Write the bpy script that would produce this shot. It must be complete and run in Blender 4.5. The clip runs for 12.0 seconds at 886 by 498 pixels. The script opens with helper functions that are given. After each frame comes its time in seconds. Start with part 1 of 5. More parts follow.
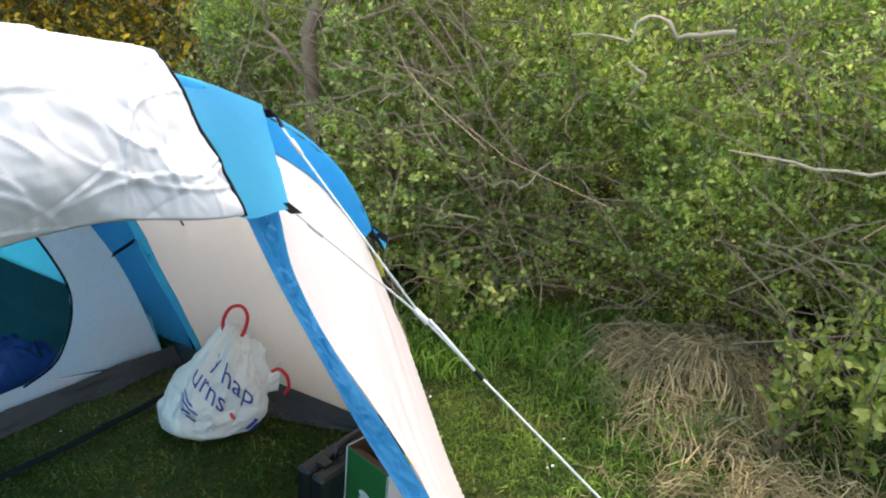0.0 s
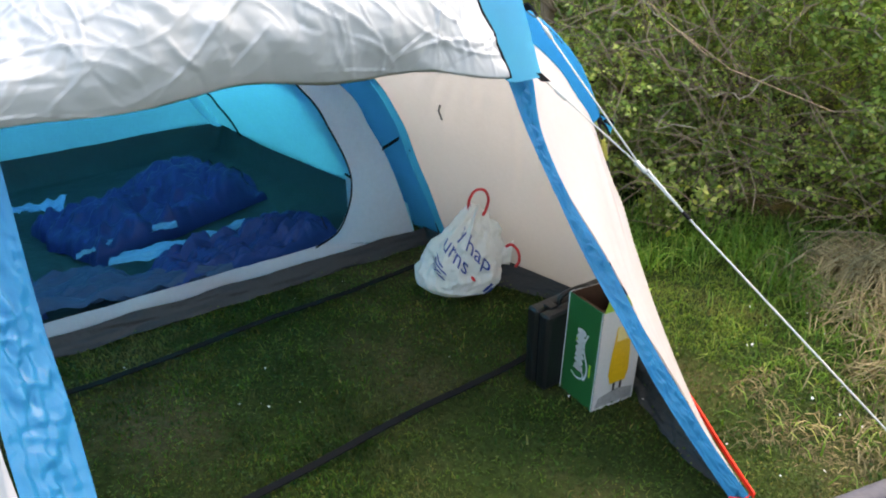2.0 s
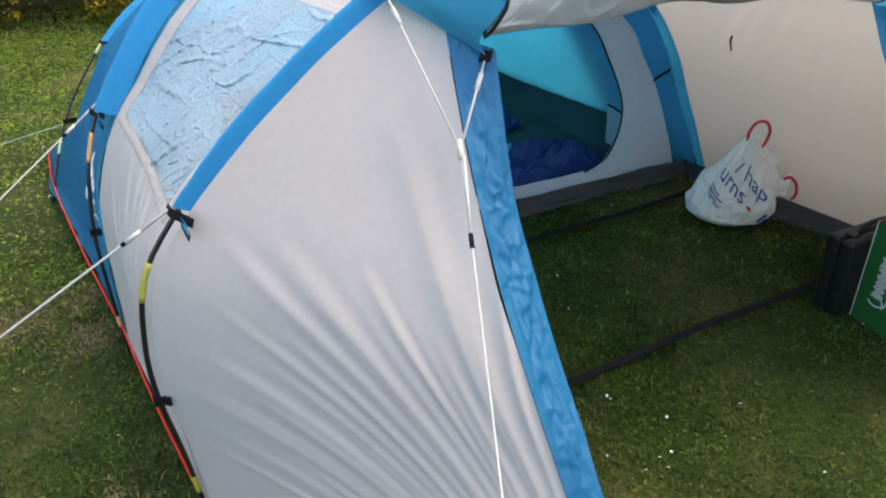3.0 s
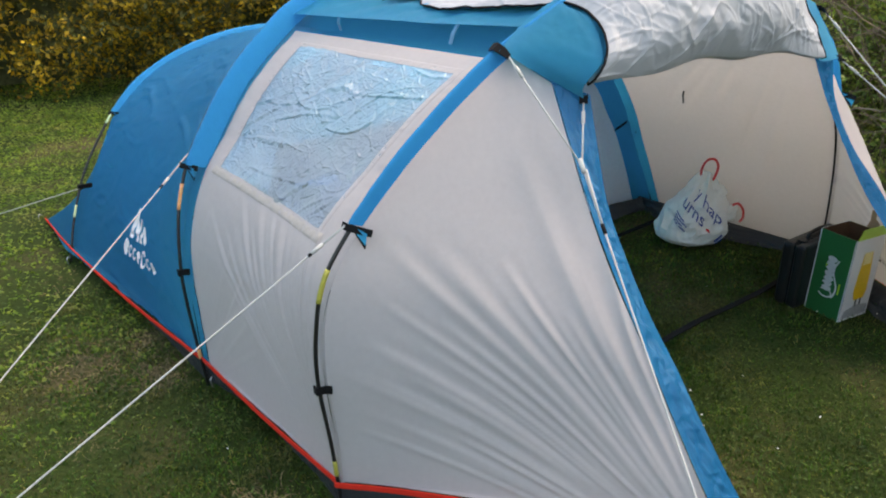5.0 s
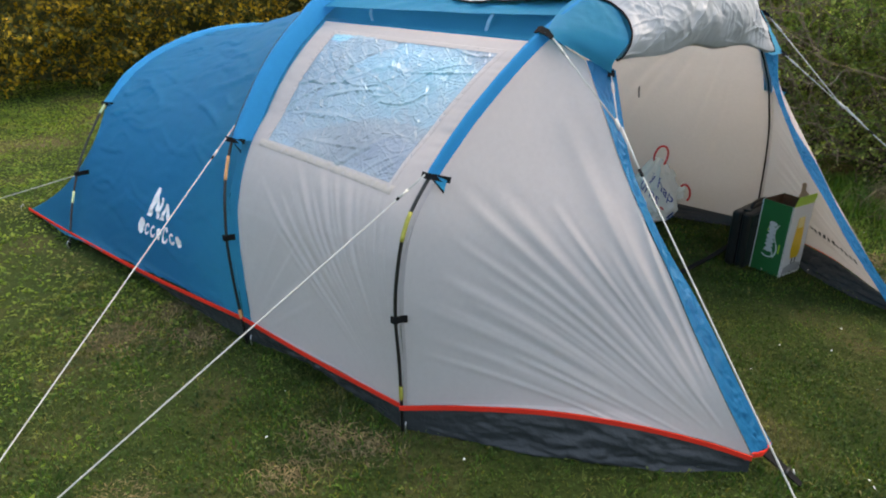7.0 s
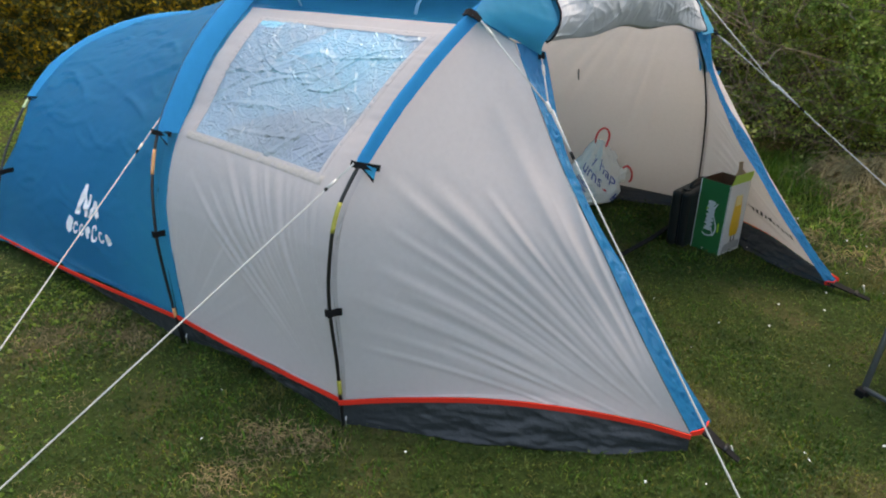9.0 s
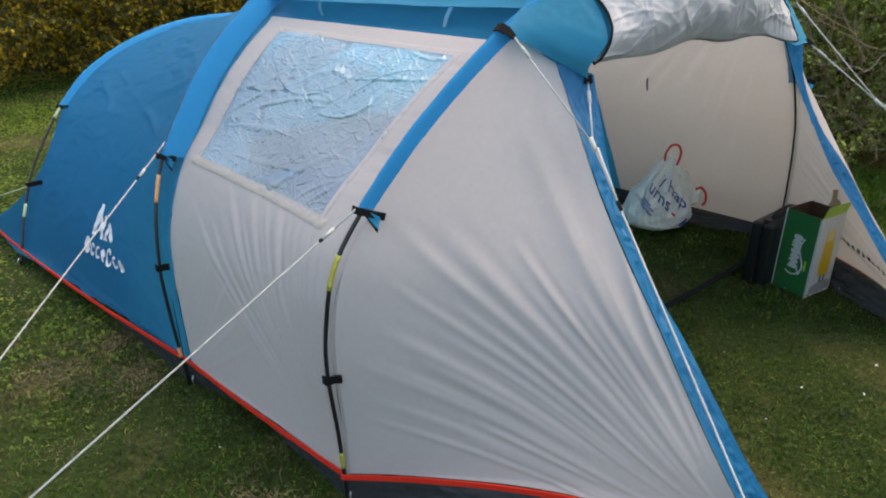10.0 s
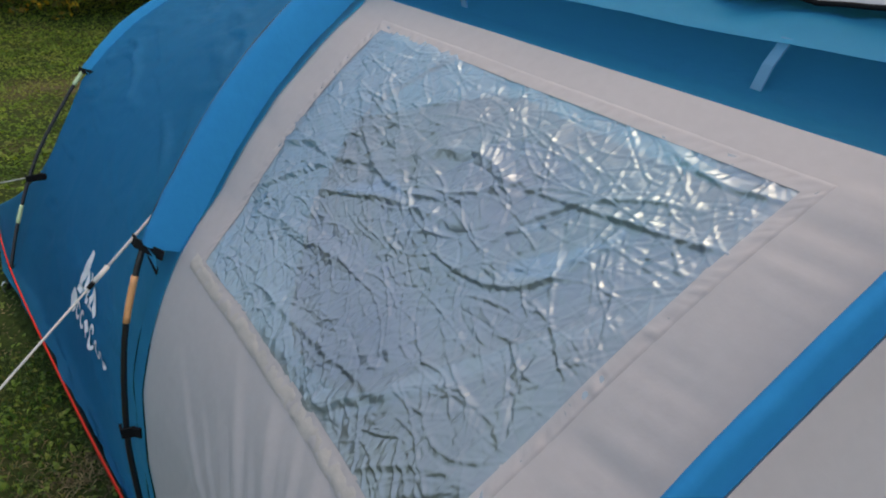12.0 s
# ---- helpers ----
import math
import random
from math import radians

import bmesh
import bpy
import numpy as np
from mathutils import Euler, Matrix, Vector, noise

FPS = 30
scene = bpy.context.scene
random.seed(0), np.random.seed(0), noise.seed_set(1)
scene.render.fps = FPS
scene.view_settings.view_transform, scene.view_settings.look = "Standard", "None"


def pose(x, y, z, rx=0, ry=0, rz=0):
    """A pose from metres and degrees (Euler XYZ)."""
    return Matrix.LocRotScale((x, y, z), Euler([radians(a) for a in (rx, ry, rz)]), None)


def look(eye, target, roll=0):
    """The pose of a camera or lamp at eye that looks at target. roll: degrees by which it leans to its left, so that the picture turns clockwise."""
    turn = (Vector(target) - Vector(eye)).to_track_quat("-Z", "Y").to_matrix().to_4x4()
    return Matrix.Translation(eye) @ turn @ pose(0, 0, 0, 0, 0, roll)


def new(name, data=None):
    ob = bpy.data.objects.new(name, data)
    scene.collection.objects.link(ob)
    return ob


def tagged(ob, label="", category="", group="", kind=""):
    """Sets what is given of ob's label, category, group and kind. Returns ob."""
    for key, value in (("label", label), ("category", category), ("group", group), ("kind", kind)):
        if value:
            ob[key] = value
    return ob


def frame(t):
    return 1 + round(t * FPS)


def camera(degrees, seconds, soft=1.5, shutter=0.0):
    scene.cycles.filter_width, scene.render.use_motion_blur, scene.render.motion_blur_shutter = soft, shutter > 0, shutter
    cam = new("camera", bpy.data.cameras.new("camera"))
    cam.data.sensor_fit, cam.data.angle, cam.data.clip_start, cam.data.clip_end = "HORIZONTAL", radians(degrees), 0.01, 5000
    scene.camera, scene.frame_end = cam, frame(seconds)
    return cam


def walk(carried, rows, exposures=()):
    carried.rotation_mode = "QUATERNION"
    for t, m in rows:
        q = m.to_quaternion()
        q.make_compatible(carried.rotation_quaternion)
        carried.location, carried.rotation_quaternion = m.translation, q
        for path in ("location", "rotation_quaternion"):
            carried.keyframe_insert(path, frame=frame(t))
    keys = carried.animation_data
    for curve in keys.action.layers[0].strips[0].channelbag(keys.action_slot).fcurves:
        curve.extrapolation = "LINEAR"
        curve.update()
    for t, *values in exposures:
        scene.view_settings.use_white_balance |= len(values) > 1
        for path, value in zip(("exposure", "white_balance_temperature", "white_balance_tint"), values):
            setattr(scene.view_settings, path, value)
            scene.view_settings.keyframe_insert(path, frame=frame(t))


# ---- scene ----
cam = camera(61.7, 12.0, soft=2.0)
PATH = [
    (0, (-0.018, 0.05, 1.503), (0.005, 1.897, 0.735), 4.0),
    (0.5, (0.088, -0.01, 1.456), (0.291, 1.78, 0.589), 6.0),
    (1, (0.109, -0.077, 1.444), (0.147, 1.679, 0.487), 4.6),
    (1.5, (0.138, -0.183, 1.474), (-0.17, 1.558, 0.541), 0.5),
    (2, (-0.003, -0.421, 1.455), (-0.523, 1.292, 0.563), -0.4),
    (2.5, (-0.185, -0.714, 1.477), (-0.873, 0.898, 0.513), -2.0),
    (3, (-0.378, -0.825, 1.471), (-1.238, 0.673, 0.463), -2.9),
    (3.5, (-0.569, -0.904, 1.479), (-1.393, 0.588, 0.432), -2.7),
    (3.7, (-0.623, -0.939, 1.518), (-1.381, 0.625, 0.527), -2.3),
    (5.3, (-0.676, -1.532, 1.56), (-1.302, 0.166, 0.709), -1.9),
    (5.5, (-0.658, -1.587, 1.571), (-1.34, 0.091, 0.722), -3.0),
    (6, (-0.761, -1.732, 1.543), (-1.3, 0.029, 0.764), -1.0),
    (6.5, (-0.989, -1.91, 1.533), (-1.446, -0.123, 0.758), -0.2),
    (7, (-0.999, -1.934, 1.506), (-1.368, -0.142, 0.697), 0.6),
    (7.5, (-0.964, -1.916, 1.501), (-1.227, -0.125, 0.651), -1.0),
    (7.7, (-0.944, -1.879, 1.532), (-1.217, -0.096, 0.669), -0.9),
    (9.3, (-0.935, -1.882, 1.49), (-1.191, -0.084, 0.653), 0.4),
    (9.5, (-0.927, -1.811, 1.492), (-1.218, -0.02, 0.651), 0.3),
    (10, (-0.861, -1.481, 1.507), (-1.311, 0.267, 0.645), -1.0),
    (10.5, (-0.963, -1.169, 1.453), (-1.472, 0.552, 0.57), 0.8),
    (11, (-1.138, -0.875, 1.474), (-1.57, 0.861, 0.581), 3.5),
    (11.5, (-1.228, -0.56, 1.456), (-1.866, 1.146, 0.631), 2.7),
    (12, (-1.383, -0.315, 1.438), (-2.048, 1.273, 0.42), 2.6),
]
walk(cam, [(t, look(eye, target, roll)) for t, eye, target, roll in PATH],
     exposures=[(t, e, min(9500, 9000 + 200 * t) - 110 * max(0, t - 9), 8) for t, e in ((0, 2.86), (0.5, 2.98), (1.0, 2.95), (1.5, 2.88), (2.0, 2.85), (2.5, 2.6), (3.0, 2.35), (3.5, 2.1), (6.5, 2.1), (9.5, 2.05), (10.5, 1.8), (11.0, 1.65), (11.5, 1.42), (12, 1.36))])

# ---- light ----
world = bpy.data.worlds.new("sky")
scene.world = world
world.use_nodes = True
wn = world.node_tree
sky = wn.nodes.new("ShaderNodeTexSky")
sky.sky_type = 'NISHITA'
sky.sun_disc = False
sky.sun_elevation = radians(62)
sky.sun_rotation = radians(42)
sky.air_density = 1.0
sky.dust_density = 1.6
sky.ozone_density = 1.0
wn.links.new(sky.outputs[0], wn.nodes["Background"].inputs[0])
wn.nodes["Background"].inputs[1].default_value = 0.15

sun_data = bpy.data.lights.new("sun", 'SUN')
sun_data.energy = 0.12
sun_data.angle = radians(30)
sun_data.color = (1.0, 0.95, 0.88)
sun = new("sun", sun_data)
sun.matrix_world = look((6 * math.sin(radians(42)), 6 * math.cos(radians(42)), 6 * math.tan(radians(62))), (0, 0, 0))

# ---- materials ----


def material(name):
    m = bpy.data.materials.new(name)
    m.use_nodes = True
    nt = m.node_tree
    return m, nt, nt.nodes["Principled BSDF"], nt.nodes["Material Output"]


def add(nt, kind, **values):
    n = nt.nodes.new(kind)
    for k, val in values.items():
        n.inputs[k].default_value = val
    return n


def noise_tex(nt, scale, detail=4, rough=0.55, stretch=None, coord="Object"):
    tc = nt.nodes.new("ShaderNodeTexCoord")
    n = add(nt, "ShaderNodeTexNoise", Scale=scale, Detail=detail, Roughness=rough)
    if stretch:
        mp = nt.nodes.new("ShaderNodeMapping")
        mp.inputs["Scale"].default_value = stretch
        nt.links.new(tc.outputs[coord], mp.inputs[0])
        nt.links.new(mp.outputs[0], n.inputs["Vector"])
    else:
        nt.links.new(tc.outputs[coord], n.inputs["Vector"])
    return n


def ramp(nt, source, stops):
    r = nt.nodes.new("ShaderNodeValToRGB")
    el = r.color_ramp.elements
    while len(el) < len(stops):
        el.new(0.5)
    for e, (p, c) in zip(el, stops):
        e.position = p
        e.color = (*c, 1)
    nt.links.new(source, r.inputs[0])
    return r


def mix(nt, fac, a, b, mode='MIX'):
    n = nt.nodes.new("ShaderNodeMix")
    n.data_type = 'RGBA'
    n.blend_type = mode
    for sock, val in ((n.inputs[0], fac), (n.inputs[6], a), (n.inputs[7], b)):
        if isinstance(val, bpy.types.NodeSocket):
            nt.links.new(val, sock)
        elif isinstance(val, tuple):
            sock.default_value = (*val, 1)
        else:
            sock.default_value = val
    return n.outputs[2]


def bump(nt, height, strength, distance=0.01, normal=None):
    b = add(nt, "ShaderNodeBump", Strength=strength, Distance=distance)
    nt.links.new(height, b.inputs["Height"])
    if normal:
        nt.links.new(normal, b.inputs["Normal"])
    return b.outputs[0]


def scaled(c, k):
    return tuple(min(1.0, x * k) for x in c)


def fabric(name, colour, see=0.3, rough=0.5, crease=0.25, crease_scale=9, see_colour=None, sheen=0.12):
    """Coated tent cloth: a little light comes through, faint creases and weave."""
    m, nt, p, out = material(name)
    big = noise_tex(nt, 2.3, 3)
    fine = noise_tex(nt, 60, 4)
    c = mix(nt, big.outputs[0], scaled(colour, 0.9), scaled(colour, 1.08))
    c = mix(nt, 0.16, c, ramp(nt, fine.outputs[0], [(0.3, scaled(colour, 0.75)), (0.7, scaled(colour, 1.15))]).outputs[0])
    nt.links.new(c, p.inputs["Base Color"])
    p.inputs["Roughness"].default_value = rough
    p.inputs["Specular IOR Level"].default_value = sheen
    cr = noise_tex(nt, crease_scale, 5, 0.6)
    weave = noise_tex(nt, 420, 2)
    nrm = bump(nt, weave.outputs[0], 0.08, 0.001)
    nrm = bump(nt, cr.outputs[0], crease, 0.02, nrm)
    nt.links.new(nrm, p.inputs["Normal"])
    tr = nt.nodes.new("ShaderNodeBsdfTranslucent")
    if see_colour:
        tr.inputs[0].default_value = (*see_colour, 1)
    else:
        nt.links.new(c, tr.inputs[0])
    nt.links.new(nrm, tr.inputs["Normal"])
    ms = add(nt, "ShaderNodeMixShader", Fac=see)
    nt.links.new(p.outputs[0], ms.inputs[1])
    nt.links.new(tr.outputs[0], ms.inputs[2])
    nt.links.new(ms.outputs[0], out.inputs[0])
    return m


def solid(name, colour, rough=0.5, metal=0.0, vary=0.15, scale=12, relief=0.15, spec=0.5, fine=90):
    m, nt, p, out = material(name)
    a = noise_tex(nt, scale, 4)
    b = noise_tex(nt, fine, 3)
    c = mix(nt, a.outputs[0], scaled(colour, 1 - vary), scaled(colour, 1 + vary))
    c = mix(nt, 0.2, c, ramp(nt, b.outputs[0], [(0.35, scaled(colour, 1 - 2 * vary)), (0.65, scaled(colour, 1 + 2 * vary))]).outputs[0])
    nt.links.new(c, p.inputs["Base Color"])
    p.inputs["Roughness"].default_value = rough
    p.inputs["Metallic"].default_value = metal
    p.inputs["Specular IOR Level"].default_value = spec
    nt.links.new(bump(nt, b.outputs[0], relief, 0.004), p.inputs["Normal"])
    return m


GREY = fabric("grey_polyester", (0.60, 0.54, 0.54), 0.32, 0.5, 0.07, 6, (0.57, 0.545, 0.535))
TAPE = fabric("off_white_tape", (0.57, 0.515, 0.48), 0.25, 0.55, 0.10, 30)
BLUE = fabric("blue_polyester", (0.001, 0.185, 0.385), 0.55, 0.38, 0.22, 9, (0.015, 0.62, 0.88), 0.10)
# less see-through copy of the flysheet blue, for its dimmer inside
DIM_BLUE = fabric("dim_blue_polyester", (0.002, 0.26, 0.50), 0.18, 0.6, 0.10, 8, (0.01, 0.48, 0.80))
SLEEVE = fabric("bright_blue_sleeve", (0.001, 0.265, 0.56), 0.30, 0.45, 0.12, 14, (0.01, 0.52, 0.90), 0.07)
BAND = fabric("blue_storm_band", (0.002, 0.165, 0.37), 0.30, 0.26, 0.3, 12, (0.02, 0.44, 0.68), 0.3)
TIECLOTH = fabric("pale_blue_tie", (0.16, 0.42, 0.62), 0.3, 0.5, 0.2, 40)
VISOR = fabric("visor_blue", (0.003, 0.24, 0.41), 0.45, 0.45, 0.12, 8, (0.07, 0.60, 0.80))
INNER = fabric("inner_white", (0.80, 0.82, 0.86), 0.50, 0.7, 0.2, 8)
CYAN = fabric("inner_cyan", (0.24, 0.76, 0.86), 0.72, 0.7, 0.2, 8)
GROUNDSHEET = fabric("groundsheet_dark_green", (0.018, 0.066, 0.07), 0.02, 0.5, 0.4, 12)
FLAP = fabric("mud_flap_grey", (0.034, 0.040, 0.046), 0.06, 0.42, 0.5, 14, None, 0.3)
HEM = fabric("red_hem", (0.86, 0.045, 0.028), 0.1, 0.5, 0.2, 20)
BLACK = solid("black_webbing", (0.008, 0.008, 0.009), 0.8, spec=0.15)
POLE = solid("black_pole", (0.012, 0.012, 0.013), 0.28, 0, 0.1)
YELLOW = solid("yellow_marker", (0.40, 0.37, 0.07), 0.5)
ORANGE = solid("orange_marker", (0.75, 0.35, 0.15), 0.5)
PALE = solid("pale_marker", (0.45, 0.60, 0.35), 0.5)
PLASTIC_PART = solid("black_plastic_buckle", (0.010, 0.010, 0.011), 0.4)
TUBEBROWN = solid("brown_toggle", (0.16, 0.10, 0.07), 0.6)
STEEL = solid("galvanised_steel", (0.55, 0.56, 0.57), 0.35, 0.9)
CORD = solid("white_cord", (0.50, 0.50, 0.48), 0.7, 0, 0.1, 40, 0.4, 0.3, 300)
WHITE = solid("white_print", (0.80, 0.82, 0.85), 0.5, 0, 0.03)


def ridged(nt, scale, detail, stretch=None):
    n = noise_tex(nt, scale, detail, 0.5, stretch)
    n.noise_type = 'RIDGED_MULTIFRACTAL'
    n.inputs["Distortion"].default_value = 0.35
    return n


def film_material():
    """Clear crinkled vinyl: a milky sheen, and the porch showing through."""
    m, nt, p, out = material("window_film")
    a = noise_tex(nt, 3.2, 3)
    c = ramp(nt, a.outputs[0], [(0.3, (0.56, 0.61, 0.66)), (0.5, (0.67, 0.72, 0.76)), (0.7, (0.62, 0.75, 0.80))])
    nt.links.new(c.outputs[0], p.inputs["Base Color"])
    p.inputs["Metallic"].default_value = 0.85
    p.inputs["Roughness"].default_value = 0.40
    nt.links.new(bump(nt, ridged(nt, 42, 2).outputs[0], 0.10, 0.002), p.inputs["Normal"])
    clear = nt.nodes.new("ShaderNodeBsdfTransparent")
    clear.inputs[0].default_value = (0.80, 0.90, 0.95, 1)
    ms = add(nt, "ShaderNodeMixShader", Fac=0.50)
    nt.links.new(clear.outputs[0], ms.inputs[1])
    nt.links.new(p.outputs[0], ms.inputs[2])
    nt.links.new(ms.outputs[0], out.inputs[0])
    return m


def silver_material():
    m, nt, p, out = material("silver_coated_cloth")
    a = noise_tex(nt, 3, 4)
    c = mix(nt, a.outputs[0], (0.36, 0.36, 0.38), (0.42, 0.42, 0.44))
    nt.links.new(c, p.inputs["Base Color"])
    p.inputs["Metallic"].default_value = 0.05
    p.inputs["Roughness"].default_value = 0.60
    b = noise_tex(nt, 30, 3)
    w = noise_tex(nt, 400, 2)
    nt.links.new(bump(nt, b.outputs[0], 0.08, 0.004, bump(nt, w.outputs[0], 0.06, 0.001)), p.inputs["Normal"])
    return m


FILM = film_material()
SILVER = silver_material()


def island_material(name, stops, rough=0.55, see=0.35, see_gain=1.6, dry=None, contrast=1.0):
    """Leaves and blades: each one its own tint, paler and darker patches, some light through."""
    m, nt, p, out = material(name)
    g = nt.nodes.new("ShaderNodeNewGeometry")
    r = ramp(nt, g.outputs["Random Per Island"], stops)
    patch = noise_tex(nt, 1.3, 4)
    clump = noise_tex(nt, 7.0, 3)
    c = mix(nt, 1.0, r.outputs[0], ramp(nt, patch.outputs[0], [(0.3, (0.6, 0.66, 0.6)), (0.65, (1.2, 1.12, 1.0))]).outputs[0], 'MULTIPLY')
    c = mix(nt, 1.0, c, ramp(nt, clump.outputs[0], [(0.32, (0.6 / contrast, 0.68 / contrast, 0.62 / contrast)), (0.68, (1.35 * contrast, 1.25 * contrast, 1.05 * contrast))]).outputs[0], 'MULTIPLY')
    if dry:
        where = noise_tex(nt, 2.6, 5, 0.65)
        c = mix(nt, ramp(nt, where.outputs[0], [(0.51, (0, 0, 0)), (0.67, (0.85, 0.85, 0.85))]).outputs[0], c, dry)
    nt.links.new(c, p.inputs["Base Color"])
    p.inputs["Roughness"].default_value = rough
    p.inputs["Specular IOR Level"].default_value = 0.3
    tr = nt.nodes.new("ShaderNodeBsdfTranslucent")
    nt.links.new(mix(nt, 1.0, c, (see_gain, see_gain, see_gain * 0.6), 'MULTIPLY'), tr.inputs[0])
    ms = add(nt, "ShaderNodeMixShader", Fac=see)
    nt.links.new(p.outputs[0], ms.inputs[1])
    nt.links.new(tr.outputs[0], ms.inputs[2])
    nt.links.new(ms.outputs[0], out.inputs[0])
    return m


def lawn_material():
    m, nt, p, out = material("lawn_soil")
    big = noise_tex(nt, 1.7, 5, 0.6)
    fine = noise_tex(nt, 45, 5, 0.7)
    c1 = ramp(nt, big.outputs[0], [(0.3, (0.022, 0.042, 0.010)), (0.50, (0.042, 0.062, 0.017)), (0.62, (0.09, 0.080, 0.036)), (0.78, (0.17, 0.13, 0.085))])
    c = mix(nt, 0.8, c1.outputs[0], ramp(nt, fine.outputs[0], [(0.3, (0.25, 0.3, 0.25)), (0.7, (1.3, 1.3, 1.2))]).outputs[0], 'MULTIPLY')
    nt.links.new(c, p.inputs["Base Color"])
    p.inputs["Roughness"].default_value = 0.95
    p.inputs["Specular IOR Level"].default_value = 0.1
    nt.links.new(bump(nt, fine.outputs[0], 0.8, 0.02), p.inputs["Normal"])
    return m


SOIL = lawn_material()
BLADE = island_material("grass_blade", [(0.0, (0.016, 0.056, 0.008)), (0.5, (0.030, 0.088, 0.012)), (0.8, (0.055, 0.125, 0.018)), (0.93, (0.11, 0.15, 0.035)), (1.0, (0.20, 0.18, 0.085))], dry=(0.15, 0.12, 0.05), contrast=1.35)
THATCH = island_material("dead_thatch", [(0.0, (0.09, 0.07, 0.045)), (0.5, (0.17, 0.135, 0.085)), (1.0, (0.28, 0.23, 0.15))], 0.85, 0.1, 1.1)
MOSS = island_material("moss_tuft", [(0.0, (0.05, 0.07, 0.012)), (0.6, (0.10, 0.115, 0.02)), (1.0, (0.17, 0.17, 0.035))], 0.8, 0.2)
CLOVER = island_material("clover_leaf", [(0.0, (0.03, 0.065, 0.018)), (0.6, (0.06, 0.115, 0.03)), (1.0, (0.13, 0.18, 0.06))], 0.5)
# paler grass copy: the stronger light on the open lawn is in its colour
PALE_LIT_GRASS = island_material("pale_lit_grass", [(0.0, (0.105, 0.19, 0.032)), (0.5, (0.14, 0.235, 0.04)), (0.85, (0.18, 0.27, 0.052)), (1.0, (0.25, 0.29, 0.085))], dry=(0.20, 0.20, 0.065))
LONGGRASS = island_material("long_grass", [(0.0, (0.07, 0.18, 0.03)), (0.7, (0.16, 0.31, 0.06)), (1.0, (0.34, 0.40, 0.15))], 0.5)
STRAW = island_material("dry_grass", [(0.0, (0.15, 0.12, 0.08)), (0.5, (0.32, 0.26, 0.17)), (1.0, (0.55, 0.46, 0.33))], 0.8, 0.2, 1.2)
LEAF = island_material("hedge_leaf", [(0.0, (0.12, 0.21, 0.08)), (0.45, (0.23, 0.345, 0.13)), (0.8, (0.38, 0.48, 0.20)), (1.0, (0.58, 0.62, 0.34))], 0.5, 0.5, 2.2)
PALELEAF = island_material("young_leaf", [(0.0, (0.14, 0.22, 0.05)), (0.6, (0.28, 0.34, 0.10)), (1.0, (0.42, 0.44, 0.20))], 0.5, 0.4, 1.6)
GORSE = island_material("gorse_leaf", [(0.0, (0.045, 0.06, 0.018)), (0.45, (0.11, 0.11, 0.03)), (0.62, (0.26, 0.18, 0.03)), (0.82, (0.50, 0.32, 0.03)), (1.0, (0.70, 0.46, 0.05))], 0.6, 0.3, 1.4)
TWIG = solid("twig_bark", (0.20, 0.145, 0.10), 0.9, 0, 0.3, 20, 0.4, 0.2)
PALEBARK = solid("pale_bark", (0.30, 0.25, 0.18), 0.85, 0, 0.3, 20, 0.5, 0.2)
# dark tone that puts the shade between the leaves into colour
HEDGE_SHADE = solid("thicket_shade", (0.08, 0.085, 0.04), 0.95, 0, 0.5, 9, 1.0, 0.1, 30)
PETAL = solid("daisy_white", (0.8, 0.8, 0.78), 0.7)

# ---- mesh helpers ----


def mesh_of(name, verts, faces, smooth=True):
    me = bpy.data.meshes.new(name)
    me.from_pydata([tuple(map(float, q)) for q in verts], [], faces)
    if smooth:
        me.polygons.foreach_set("use_smooth", [True] * len(me.polygons))
    me.update()
    return me


def part(name, shape, material_, parent, label=""):
    """One mesh object under a thing, or on its own when parent is None."""
    me = shape
    if isinstance(shape, bmesh.types.BMesh):
        me = bpy.data.meshes.new(name)
        shape.to_mesh(me)
        shape.free()
    if material_ is not None:
        me.materials.append(material_)
    ob = new(name, me)
    if parent is not None:
        ob.parent = parent
    if label:
        tagged(ob, label)
    return ob


def thing(name, label, category, m=None, group="", kind=""):
    ob = new(name)
    ob.empty_display_size = 0.1
    if m is not None:
        ob.matrix_world = m
    return tagged(ob, label, category, group, kind)


def grid_faces(nu, nv):
    return [(i * (nv + 1) + j, i * (nv + 1) + j + 1, (i + 1) * (nv + 1) + j + 1, (i + 1) * (nv + 1) + j) for i in range(nu) for j in range(nv)]


def sheet(name, fn, nu, nv, keep=None):
    """A cloth surface: fn(a, b) for a, b in 0..1."""
    verts = [fn(i / nu, j / nv) for i in range(nu + 1) for j in range(nv + 1)]
    faces = grid_faces(nu, nv)
    if keep:
        faces = [f for f in faces if keep(sum(divmod(k, nv + 1)[0] for k in f) / 4 / nu, sum(divmod(k, nv + 1)[1] for k in f) / 4 / nv)]
    return mesh_of(name, verts, faces)


